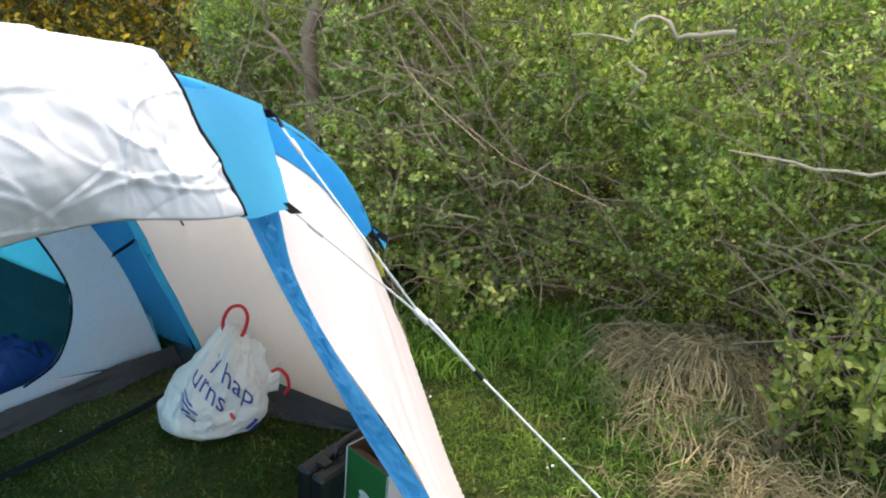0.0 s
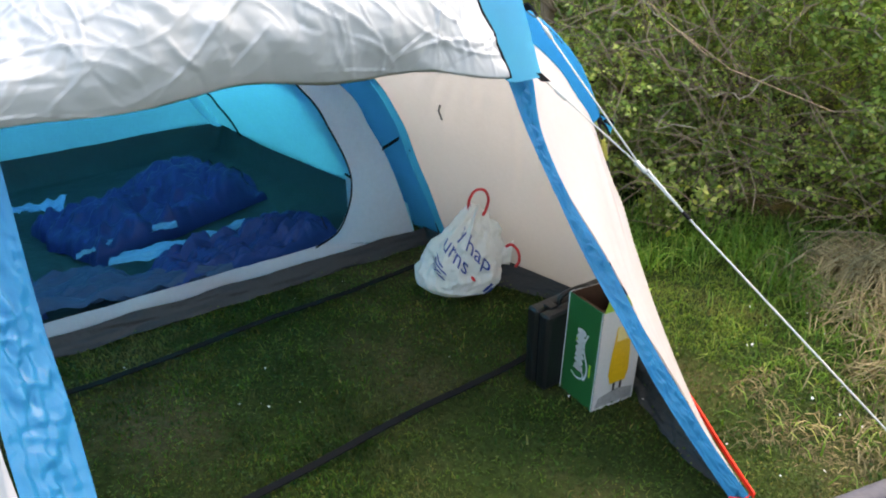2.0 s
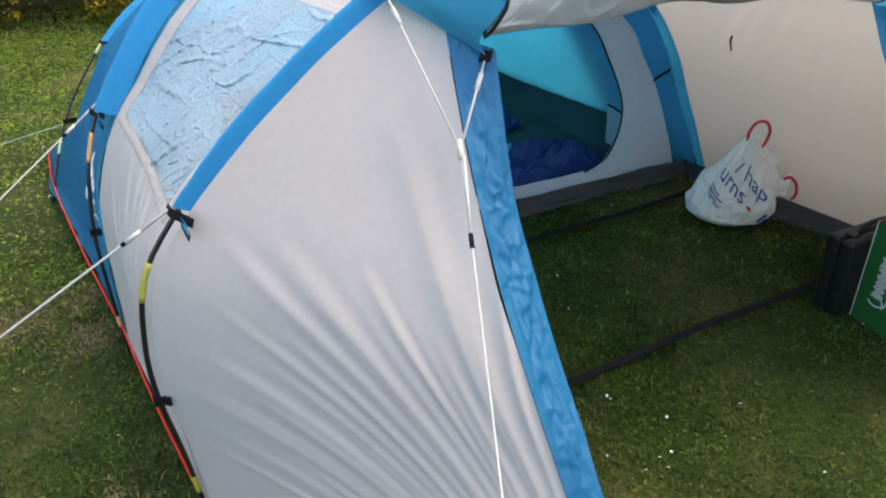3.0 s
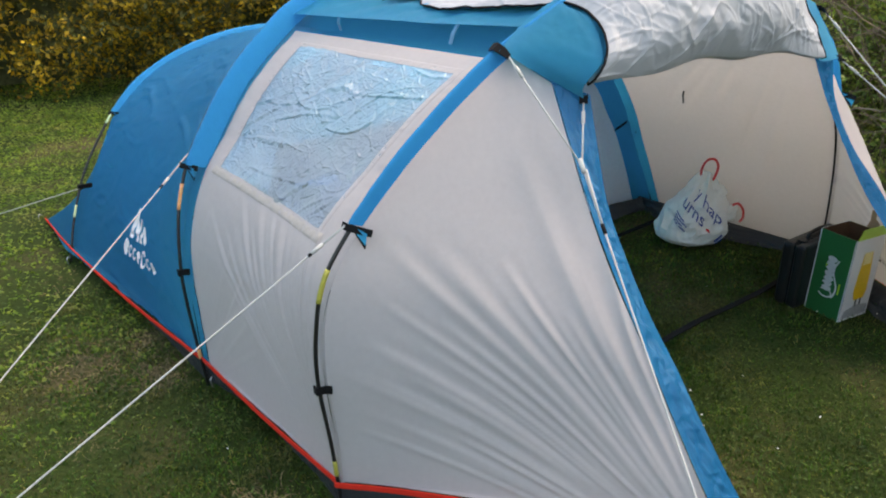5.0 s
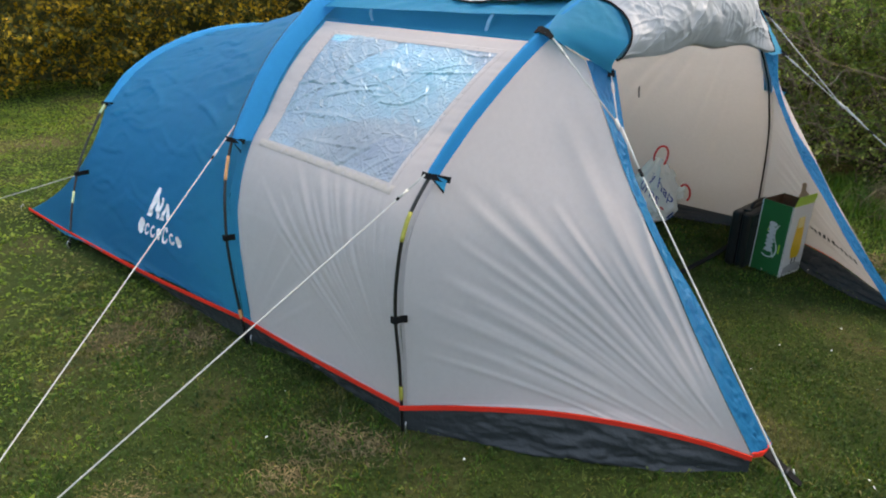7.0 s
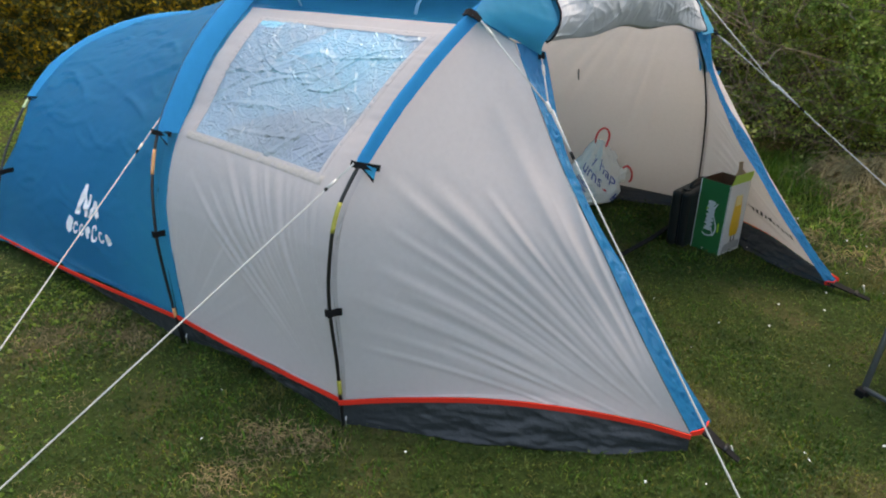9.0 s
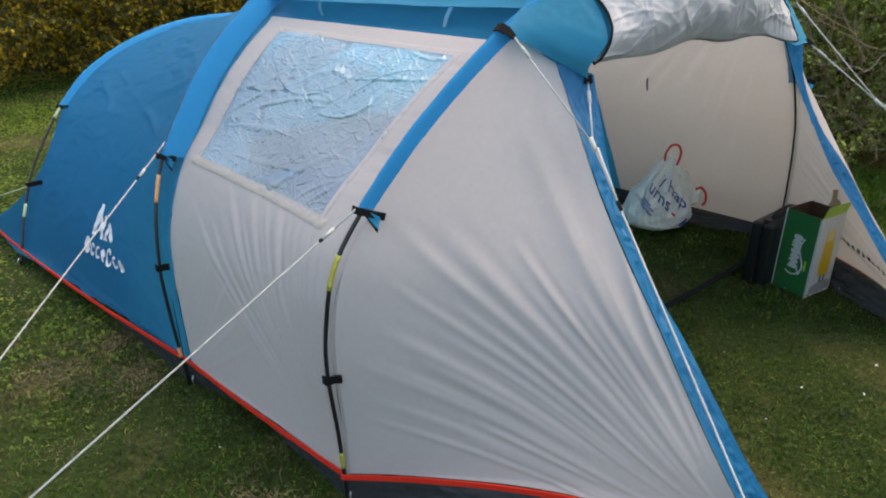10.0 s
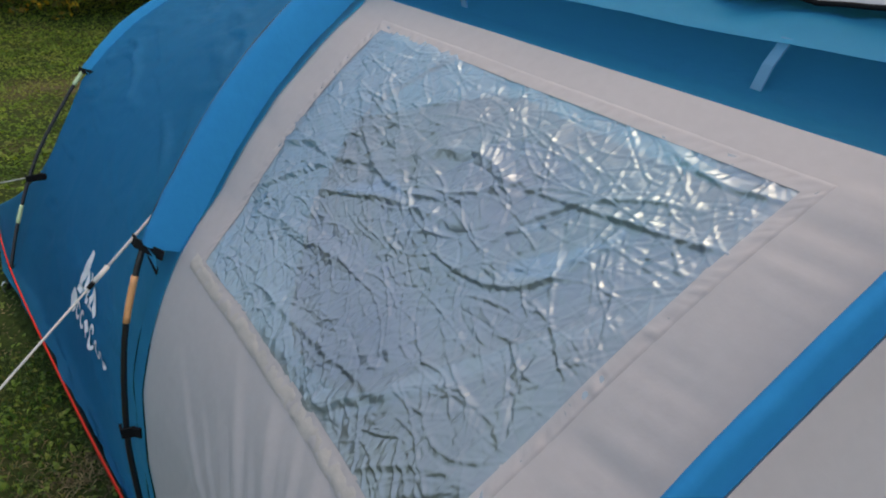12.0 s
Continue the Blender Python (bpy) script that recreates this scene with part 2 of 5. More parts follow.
def tube(name, points, radius, sides=8, taper=None):
    """A round rod along points."""
    pts = [Vector(q) for q in points]
    verts, faces = [], []
    side = None
    for i, q in enumerate(pts):
        d = (pts[min(i + 1, len(pts) - 1)] - pts[max(i - 1, 0)]).normalized()
        if side is None:
            side = d.orthogonal().normalized()
        side = (side - d * side.dot(d)).normalized()
        other = d.cross(side)
        r = radius if taper is None else radius + (taper - radius) * i / (len(pts) - 1)
        for k in range(sides):
            a = 2 * math.pi * k / sides
            verts.append(q + (side * math.cos(a) + other * math.sin(a)) * r)
    for i in range(len(pts) - 1):
        for k in range(sides):
            a, b = i * sides + k, i * sides + (k + 1) % sides
            faces.append((a, b, b + sides, a + sides))
    faces.append(tuple(range(sides))[::-1])
    faces.append(tuple(range((len(pts) - 1) * sides, len(pts) * sides)))
    return mesh_of(name, verts, faces)


def ribbon(name, points, across, thick=0.0015):
    """A flat strap along points; across(i) gives its half width as a vector."""
    verts, faces = [], []
    n = len(points)
    for i, q in enumerate(points):
        q, w = Vector(q), Vector(across(i))
        d = (Vector(points[min(i + 1, n - 1)]) - Vector(points[max(i - 1, 0)])).normalized()
        up = d.cross(w).normalized() * thick
        verts += [q - w - up, q + w - up, q + w + up, q - w + up]
    for i in range(n - 1):
        a = 4 * i
        for k in range(4):
            faces.append((a + k, a + (k + 1) % 4, a + 4 + (k + 1) % 4, a + 4 + k))
    faces += [(3, 2, 1, 0), (4 * n - 4, 4 * n - 3, 4 * n - 2, 4 * n - 1)]
    return mesh_of(name, verts, faces, False)


def box_bm(size, centre=(0, 0, 0), bevel=0.0, segments=2):
    bm = bmesh.new()
    bmesh.ops.create_cube(bm, size=1)
    bmesh.ops.scale(bm, vec=size, verts=bm.verts)
    bmesh.ops.translate(bm, vec=centre, verts=bm.verts)
    if bevel:
        bmesh.ops.bevel(bm, geom=bm.edges[:], offset=bevel, segments=segments, affect='EDGES', profile=0.6)
    return bm


def spline(points, n):
    """n + 1 points evenly spaced along a smooth curve through points."""
    p = np.array(points, float)
    p = np.vstack([2 * p[0] - p[1], p, 2 * p[-1] - p[-2]])
    out = []
    for i in range(1, len(p) - 2):
        for k in range(16):
            s = k / 16
            out.append(0.5 * (2 * p[i] + (p[i + 1] - p[i - 1]) * s + (2 * p[i - 1] - 5 * p[i] + 4 * p[i + 1] - p[i + 2]) * s * s + (3 * p[i] - p[i - 1] - 3 * p[i + 1] + p[i + 2]) * s ** 3))
    out.append(p[-2])
    out = np.array(out)
    run = np.concatenate([[0], np.cumsum(np.linalg.norm(np.diff(out, axis=0), axis=1))])
    at = np.linspace(0, run[-1], n + 1)
    return np.stack([np.interp(at, run, out[:, k]) for k in range(out.shape[1])], 1)


def lerp(a, b, s):
    return np.asarray(a) * (1 - s) + np.asarray(b) * s


def fbm(x, y, z=0.0, octaves=4):
    return noise.fractal(Vector((x, y, z)), 0.9, 2.0, octaves)


def creases(x, y, z=0.0):
    """Sharp folded ridges, 0..1."""
    return abs(noise.noise(Vector((x, y, z)))) + 0.5 * abs(noise.noise(Vector((2.1 * x + 3, 2.1 * y, z)))) + 0.25 * abs(noise.noise(Vector((4.3 * x, 4.3 * y + 7, z))))


def text_mesh(body, size):
    """Letters as a flat mesh, from the built-in font."""
    cu = bpy.data.curves.new("letters", 'FONT')
    cu.body = body
    cu.size = size
    cu.resolution_u = 3
    ob = bpy.data.objects.new("letters", cu)
    scene.collection.objects.link(ob)
    bpy.context.view_layer.update()
    me = bpy.data.meshes.new_from_object(ob.evaluated_get(bpy.context.evaluated_depsgraph_get()))
    bpy.data.objects.remove(ob)
    return me


def crease_field(nu, nv, wide, high, count, length, width, depth, seed, turn=(0, math.pi)):
    """Heights over a wide x high cloth with straight sharp creases strewn over it; returns a lookup by 0..1."""
    r = np.random.default_rng(seed)
    X, Y = np.meshgrid(np.linspace(0, wide, nu + 1), np.linspace(0, high, nv + 1), indexing='ij')
    Z = np.zeros_like(X)
    for k in range(count):
        cx, cy, t = r.uniform(0, wide), r.uniform(0, high), r.uniform(*turn)
        ln, w, d = r.uniform(*length) / 2, r.uniform(*width), r.uniform(*depth) * r.choice([1, 1, -.7])
        along = (X - cx) * math.cos(t) + (Y - cy) * math.sin(t)
        off = (Y - cy) * math.cos(t) - (X - cx) * math.sin(t) + r.normal(0, .35) * along ** 2 / ln
        tent_ = np.maximum(0, 1 - np.abs(off) / w)
        one = np.where(off > 0, tent_ ** 1.05, np.maximum(0, 1 - np.abs(off) / (w * r.uniform(.35, .8))) ** 1.05)
        Z += d * one * np.clip(1 - (along / ln) ** 2, 0, 1) ** .7

    return looked_up(Z)


def soft(nu, nv, cells, r):
    """Smooth random field, -1..1, with about that many cells a side."""
    g = r.uniform(-1, 1, (cells + 2, cells + 2))
    x, y = np.linspace(0, cells, nu + 1), np.linspace(0, cells, nv + 1)
    i, j = np.minimum(x.astype(int), cells - 1), np.minimum(y.astype(int), cells - 1)
    fx, fy = (x - i)[:, None], (y - j)[None, :]
    fx, fy = fx * fx * (3 - 2 * fx), fy * fy * (3 - 2 * fy)
    g00, g10, g01, g11 = (g[np.ix_(i + a, j + b)] for a, b in ((0, 0), (1, 0), (0, 1), (1, 1)))
    return (g00 * (1 - fx) + g10 * fx) * (1 - fy) + (g01 * (1 - fx) + g11 * fx) * fy


def facets(nu, nv, wide, high, count, wave, steep, seed, cover=.25, turn=(0, math.pi)):
    """Crushed cloth: flat facets between sharp folds, each set of folds in its own patches; a table of heights."""
    r = np.random.default_rng(seed)
    X, Y = np.meshgrid(np.linspace(0, wide, nu + 1), np.linspace(0, high, nv + 1), indexing='ij')
    Z = np.zeros_like(X)
    for k in range(count):
        t, w = r.uniform(*turn), math.exp(r.uniform(math.log(wave[0]), math.log(wave[1])))
        cells = max(2, int(max(wide, high) / w / 2.2))
        along = (X * math.cos(t) + Y * math.sin(t)) / w + r.uniform(0, 9) + .9 * soft(nu, nv, cells, r)
        tri = np.abs((along % 1) * 2 - 1) - .5
        mask = np.clip((soft(nu, nv, max(2, cells), r) - .5 + cover * 2) * 2.2, 0, 1)
        Z += steep * w * tri * mask
    return Z


def looked_up(Z):
    nu, nv = Z.shape[0] - 1, Z.shape[1] - 1

    def get(a, b):
        x, y = min(max(a, 0), 1) * nu, min(max(b, 0), 1) * nv
        i, j = min(int(x), nu - 1), min(int(y), nv - 1)
        x, y = x - i, y - j
        return (Z[i, j] * (1 - y) + Z[i, j + 1] * y) * (1 - x) + (Z[i + 1, j] * (1 - y) + Z[i + 1, j + 1] * y) * x
    get.table = Z
    return get


# ---- the tent ----
# Tent axes: x forward out of the porch, y across it, z up.
TENT = pose(-1.57, 0.09, 0, 0, 0, -32.0)
tent = thing("tent", "blue and light grey tunnel tent pitched on a lawn, porch open", "tent", TENT)

ARCH1 = [(-.085, 0), (-.098, .231), (-.117, .44), (-.11, .58), (-.076, .725), (.01, .845), (.125, .965), (.235, 1.055), (.345, 1.135), (.50, 1.225), (.78, 1.335), (1.05, 1.36),
         (1.33, 1.335), (1.56, 1.275), (1.745, 1.205), (1.85, 1.15), (1.96, 1.08), (2.07, .985), (2.15, .885), (2.205, .795), (2.31, .58), (2.375, .42), (2.43, .2), (2.45, 0)]
ARCH2 = [(-.14, 0), (-.142, .12), (-.14, .3), (-.13, .436), (-.09, .62), (-.02, .775), (.06, .885), (.145, .985), (.24, 1.075), (.35, 1.155), (.48, 1.235), (.75, 1.335), (1.07, 1.375),
         (1.42, 1.325), (1.72, 1.205), (1.92, 1.07), (2.07, .91), (2.16, .77), (2.22, .65), (2.28, .45), (2.35, .2), (2.39, 0)]
ARCH3 = [(-.25, 0), (-.165, .19), (-.06, .365), (.06, .505), (.18, .622), (.36, .75), (.61, .848), (.86, .9), (1.09, .913),
         (1.32, .9), (1.57, .848), (1.82, .75), (2.0, .622), (2.12, .505), (2.24, .365), (2.345, .19), (2.43, 0)]
N = 240


def arch(points, lean, turn, start, tuck=0.0, top=0.8, hang=0.0, twist=0.0, foot=0.0, hang_right=None):
    """The arch as points in space; tuck draws the cloth in below the sleeve ends, hang lets it hang below the pole above them, foot is where it ends on the left."""
    out = []
    for y, z in spline(points, N):
        if tuck and z < top:
            y += (tuck if y < 1 else -tuck) * math.sin(math.pi * max(0, z) / top)
        k = (hang if y < 1.05 or hang_right is None else hang_right) * min(1, max(0, (z - top + .25) / .35))
        d = np.array([y - 1.07, z - .45])
        y, z = np.array([y, z]) - k * d / np.linalg.norm(d)
        if y < .8:
            z = max(z, foot)
        out.append((start + lean * z + turn * y + twist * z * y, y, z))
    return np.array(out)


A1, A2, A3 = (ARCH1, .03, .03, .12), (ARCH2, -.19, 0, -.70), (ARCH3, -.48, 0, -2.13)
TWIST = .025
POLE1, CLOTH1 = arch(*A1, twist=TWIST), arch(*A1, .02, .85, .06, TWIST, .098)
POLE2, CLOTH2 = arch(*A2), arch(*A2, .02, .77, .06, 0, .106)
POLE3, CLOTH3 = arch(*A3), arch(*A3, .05, .61, .02, 0, .058)
ROOF1, ROOF2 = arch(*A1, 0, .85, .03, TWIST), arch(*A2, 0, .77, .03)


def on(curve, s):
    s = min(max(s, 0), 1) * N
    i = min(int(s), N - 1)
    return curve[i] * (1 - s + i) + curve[i + 1] * (s - i)


def reach(curve, z, right=False):
    """How far along the arch its left or right side first stands z high."""
    ids = range(N, -1, -1) if right else range(N + 1)
    return next(i for i in ids if curve[i][2] >= z) / N


def outward(p):
    d = np.array([0.0, p[1] - 1.07, p[2] - 0.45])
    return d / (np.linalg.norm(d) + 1e-6)


def folds(x, count, sharp=1.0):
    """Soft parallel pleats across x in 0..1, uneven in width."""
    w = x * count + 0.6 * noise.noise(Vector((x * count * 0.4, 3.1, 0)))
    return abs(math.sin(math.pi * w)) ** sharp * (0.6 + 0.6 * noise.noise(Vector((w * 0.5, 0.3, 5))))


Z1, Z2 = 1.160, 1.138          # top of the grey side wall at the two arches
E1, E2 = 1.245, 1.195          # the eave of the roof
W1, W2 = reach(CLOTH1, Z1), reach(CLOTH2, Z2)
R1, R2 = reach(ROOF1, E1), reach(ROOF2, E2)


RAYS = {}


def rays(ang, far, seed, count, lo, hi, wide=.024, near=(.12, .35), end=(.6, 1.0)):
    """Straight tension folds that run out from one corner."""
    if seed not in RAYS:
        r = random.Random(seed)
        RAYS[seed] = [(lerp(lo, hi, (k + r.uniform(.15, .85)) / count), wide * r.uniform(.6, 1.4), r.uniform(.35, 1), r.uniform(*near), r.uniform(*end)) for k in range(count)]
    h = 0.0
    for at, w, amp, f0, f1 in RAYS[seed]:
        d = (ang - at) / w
        if abs(d) < 2.6 and f0 < far < f1:
            k = (far - f0) / (f1 - f0)
            h += amp * (math.exp(-abs(d) ** 1.5) - .35 * math.exp(-(d - 1.3) ** 2 * 2)) * math.sin(math.pi * k) ** .7
    return h


def porch_left(a, b):
    p = lerp(on(CLOTH1, b * W1), on(CLOTH2, b * W2), a)
    n = outward(p)
    swell = -0.018 * math.sin(math.pi * a) * math.sin(math.pi * min(1, b * 1.1))
    ang, far = math.atan2(b * 1.22, a * .86 + .02), math.hypot(b * 1.22, a * .86)
    pleat = .0075 * rays(ang, far, 31, 19, .62, 1.45, .018, (.05, .25), (.74, .98)) * min(1, max(0, .60 - b) * 9)
    ang, far = math.atan2(b * 1.22, (1 - a) * .86 + .02), math.hypot(b * 1.22, (1 - a) * .86)
    pleat += .004 * rays(ang, far, 32, 9, .5, 1.4, .026, (.04, .15), (.35, .7)) * min(1, max(0, .60 - b) * 9)
    pucker = max(0, min(1, (b - .58) * 12)) * (.0030 * math.exp(-((a - .085) / .05) ** 2) * fbm(b * 46, a * 3, 2, 2) + .0022 * math.exp(-((a - .92) / .05) ** 2) * fbm(b * 22, a * 5, 6, 2))
    return p + n * (swell + pleat * math.sin(math.pi * min(1, max(0, a))) ** .5 + 0.003 * fbm(a * 4, b * 6, 0, 2) + pucker)


# window: its corners lie at these heights on the two arches
FILM_LOW, FILM_TOP = (.768, .765), (1.130, 1.108)
LOW1, LOW2 = reach(CLOTH1, FILM_LOW[0]) / W1, reach(CLOTH2, FILM_LOW[1]) / W2
TOP1, TOP2 = reach(CLOTH1, FILM_TOP[0]) / W1, reach(CLOTH2, FILM_TOP[1]) / W2


def film_ab(a, b):
    """Where a point of the window lies on the wall."""
    a2 = lerp(lerp(.170, .865, a), lerp(.125, .855, a), b)
    return float(a2), float(lerp(lerp(LOW1, LOW2, a2), lerp(TOP1, TOP2, a2), b))


def uncovered(a, b):
    """The wall is cut away behind the window."""
    a = a * .945
    low, top = lerp(LOW1, LOW2, a), lerp(TOP1, TOP2, a)
    fb = (b - low) / (top - low)
    left, right = lerp(.170, .125, fb), lerp(.865, .855, fb)
    return not (.02 < fb < .98 and left + .012 < a < right - .012)


part("side_wall", sheet("side_wall", lambda a, b: porch_left(a * 0.945, b), 170, 190, uncovered), GREY, tent, "light grey porch wall with tension creases")


FILM_W, FILM_H, FNU, FNV = .70, .50, 420, 320
FILM_Z = (facets(FNU, FNV, FILM_W, FILM_H, 14, (.025, .085), .036, 5, .22) + facets(FNU, FNV, FILM_W, FILM_H, 8, (.012, .024), .040, 15, .18)
          + crease_field(FNU, FNV, FILM_W, FILM_H, 1300, (.025, .17), (.0026, .0050), (.0009, .0025), 8).table
          + crease_field(FNU, FNV, FILM_W, FILM_H, 18, (.2, .45), (.010, .022), (.003, .007), 9, (-.9, .2)).table + .004 * soft(FNU, FNV, 5, np.random.default_rng(3)))


def film_base(a, b):
    return porch_left(*film_ab(a, b))


def film_sheet():
    base = np.array([[film_base(i / 40, j / 40) for j in range(41)] for i in range(41)])
    x, y = np.linspace(0, 40, FNU + 1), np.linspace(0, 40, FNV + 1)
    i, j = np.minimum(x.astype(int), 39), np.minimum(y.astype(int), 39)
    fx, fy = (x - i)[:, None, None], (y - j)[None, :, None]
    p = (base[np.ix_(i, j)] * (1 - fx) + base[np.ix_(i + 1, j)] * fx) * (1 - fy) + (base[np.ix_(i, j + 1)] * (1 - fx) + base[np.ix_(i + 1, j + 1)] * fx) * fy
    d = p - np.array([0, 1.07, .45])
    d[..., 0] = 0
    d /= np.linalg.norm(d, axis=-1, keepdims=True)
    a, b = np.meshgrid(np.linspace(0, 1, FNU + 1), np.linspace(0, 1, FNV + 1), indexing='ij')
    k = np.minimum(1, np.minimum(np.minimum(a, 1 - a), np.minimum(b, 1 - b)) * 22)
    p = p + d * (k * FILM_Z + .001)[..., None]
    return mesh_of("window_film", p.reshape(-1, 3), grid_faces(FNU, FNV))


window = part("window_film", film_sheet(), FILM, tent, "crinkled clear vinyl window reflecting the sky")


def edging():
    """Stitched cloth tape round the window, one mitred strip, a little puckered."""
    n = 130

    def fn(i, j):
        side, f = divmod(i * 4 * n, n)
        side, f = int(side) % 4, f / n
        x0, y0, x1, y1 = lerp((.016, .020, .984, .975), (-.012, -.045, 1.012, 1.02), j)
        fa, fb = ((lerp(x0, x1, f), y0), (x1, lerp(y0, y1, f)), (lerp(x1, x0, f), y1), (x0, lerp(y1, y0, f)))[side]
        p = film_base(float(fa), float(fb))
        return p + outward(p) * (.0024 - .0008 * j + .0020 * math.sin(math.pi * j) * fbm(i * 300, j * .6, 1, 2) - .003 * max(0, j - .8) / .2)
    return sheet("window_edging", fn, 4 * n, 10)


part("window_edging", edging(), GREY, window, "stitched grey cloth edge round the window")


def lower_tape(a, b):
    """Pale tape sewn along the foot of the window, gathered a little."""
    p = film_base(lerp(-.03, 1.04, a), lerp(-.040, .014, b))
    return p + outward(p) * (.0028 + .0016 * fbm(a * 40, b * 1.5, 4, 2) - .0020 * abs(2 * b - 1) ** 3)


part("window_tape", sheet("window_tape", lower_tape, 160, 8), TAPE, window, "gathered off-white tape along the window's foot")


def vent_band(a, b):
    low = porch_left(a, 1.0)
    high = lerp(on(ROOF1, R1), on(ROOF2, R2), a)
    mid = low + np.array([0, 0.035, 0.008])
    up = high + np.array([0, 0.065, 0.006])
    return lerp(low, mid, b / 0.3) if b < 0.3 else lerp(mid, up, (b - 0.3) / 0.7)


part("vent_band", sheet("vent_band", vent_band, 40, 20), BLUE, tent, "dark blue vent band under the roof eave")


ROOFCLOTH = looked_up(facets(120, 240, .95, 1.6, 9, (.05, .16), .055, 91, .25) + crease_field(120, 240, .95, 1.6, 90, (.08, .4), (.008, .02), (.002, .006), 92).table)


def roof_point(a, b):
    """Porch roof between the arches, b from the left eave to the right one."""
    p = lerp(on(ROOF1, lerp(R1, reach(ROOF1, E1, True), b)), on(ROOF2, lerp(R2, reach(ROOF2, E2, True), b)), a)
    over = max(0.0, 1 - b / 0.05)
    p = p + np.array([0, -0.030 * over, -0.006 * over])
    p[2] -= 0.035 * math.sin(math.pi * a) * math.sin(math.pi * min(1, b * 1.3))
    p[2] += 0.004 * fbm(a * 4, b * 5) + ROOFCLOTH(a, b) * min(1, b * 14)
    return p


part("roof", sheet("roof", roof_point, 110, 220), VISOR, tent, "blue porch roof cloth")
for a0 in (0.27, 0.75):
    lo, hi = vent_band(a0, 0.35), roof_point(a0, 0.01)
    part("eave_tie", ribbon("eave_tie", [lo, lerp(lo, hi, .5) + np.array([0, -.006, 0]), hi], lambda i: (0.007, 0, 0)), TIECLOTH, tent)


def porch_right(a, b):
    p = lerp(on(CLOTH1, 1 - b * (1 - reach(CLOTH1, 1.2, True))), on(CLOTH2, 1 - b * (1 - reach(CLOTH2, 1.18, True))), a)
    n = outward(p)
    ang, far = math.atan2((1 - b) * 1.2, a * .86 + .02), math.hypot((1 - b) * 1.2, a * .86)
    line_ = .017 * rays(ang, far, 51, 12, .35, 1.3, .022, (.25, .5), (.7, 1.15)) * math.sin(math.pi * min(1, max(0, a)))
    return p - n * line_ + n * (-0.02 * math.sin(math.pi * a) * math.sin(math.pi * b) + 0.009 * folds(a + 0.6 * b, 8) * max(0, 1 - b / 0.5) * math.sin(math.pi * a) + 0.003 * fbm(a * 6, b * 9, 8))


part("side_wall", sheet("side_wall", lambda a, b: porch_right(a * 0.945, b), 120, 120), GREY, tent, "light grey porch wall with tension creases")
part("pole_seam", ribbon("pole_seam", [on(CLOTH1, 1 - k / 30 * .42) - outward(on(CLOTH1, 1 - k / 30 * .42)) * 0.006 for k in range(31)], lambda i: (0.0035, 0, 0)), BLACK, tent)


RUMPLE = crease_field(90, 300, 1.4, 3.2, 300, (.12, .5), (.012, .026), (.004, .013), 33, (-.35, .35))


def bedroom(a, b):
    p = lerp(on(CLOTH2, b), on(CLOTH3, b), a)
    n = outward(p)
    side = 1 - math.sin(math.pi * b)
    p = p + n * (-0.045 * math.sin(math.pi * a) * (0.35 + 0.65 * math.sin(math.pi * b)) + 0.005 * fbm(a * 5 + 2, b * 14, 3))
    p = p + n * 0.008 * folds(b * 1.4 + 0.3 * a, 11) * side * math.sin(math.pi * a)
    w = noise.noise(Vector((a * 3.0 + 4, b * 34, 2.2)))
    p = p + n * RUMPLE(a, b) * min(1, 12 * min(a, 1 - a))
    p = p + n * .006 * max(0, 1 - abs(w) * 5) * max(0, noise.noise(Vector((a * 2.2, b * 7, 8))) + .25)
    return p


fly = part("bedroom_fly", sheet("bedroom_fly", bedroom, 80, 300), BLUE, tent, "dark blue bedroom flysheet")


def strip2(b0, b1, flip):
    def fn(a, b):
        if not flip:
            return porch_left(0.94 + 0.06 * a, b) + outward(porch_left(0.94 + 0.06 * a, b)) * 0.004 * (1 - a)
        return porch_right(0.94 + 0.06 * a, b) - outward(porch_right(0.94 + 0.06 * a, b)) * 0.004 * (1 - a)
    return sheet("fly_edge", fn, 4, 50)


part("fly_edge", strip2(0, 1, False), BLUE, tent)
part("fly_edge", strip2(0, 1, True), DIM_BLUE, tent)

REAR = [(-2.77, -.21, .015), (-2.80, .3, .015), (-2.80, 1.10, .015), (-2.70, 1.9, .015), (-2.56, 2.35, .015)]
rear_line = spline(REAR, N)
part("rear_wall", sheet("rear_wall", lambda a, b: lerp(on(CLOTH3, b), on(rear_line, min(1, max(0, (b - .085) / .83))), a) + np.array([-.02 * math.sin(math.pi * a) * math.sin(math.pi * b), 0, 0]), 20, 90), BLUE, tent)


# sleeves over the arches
def sleeve(curve, s0, s1, fore, aft, deep=0.055, deep_fore=0.022, right_fore=None):
    def fn(a, b):
        p = on(curve, lerp(s0, s1, a))
        n = outward(p)
        h = 1 - abs(2 * b - 1) ** 2.6
        return p + np.array([lerp(-aft, fore, b), 0, 0]) + n * (-lerp(deep, lerp(deep_fore, right_fore or deep_fore, min(1, max(0, a * 5 - 2.4))), b) * (1 - h) + .012 * h + 0.002 * fbm(a * 60, b * 2))
    return sheet("pole_sleeve", fn, 160, 12)


S1L, S1R = reach(POLE1, .845), reach(POLE1, .80, True)
S2L, S2R = reach(POLE2, .765), reach(POLE2, .765, True)
S3L, S3R = reach(POLE3, .61), reach(POLE3, .61, True)
part("pole_sleeve", sleeve(POLE1, S1L, S1R, .015, .022, right_fore=.062), SLEEVE, tent, "bright blue pole sleeve")
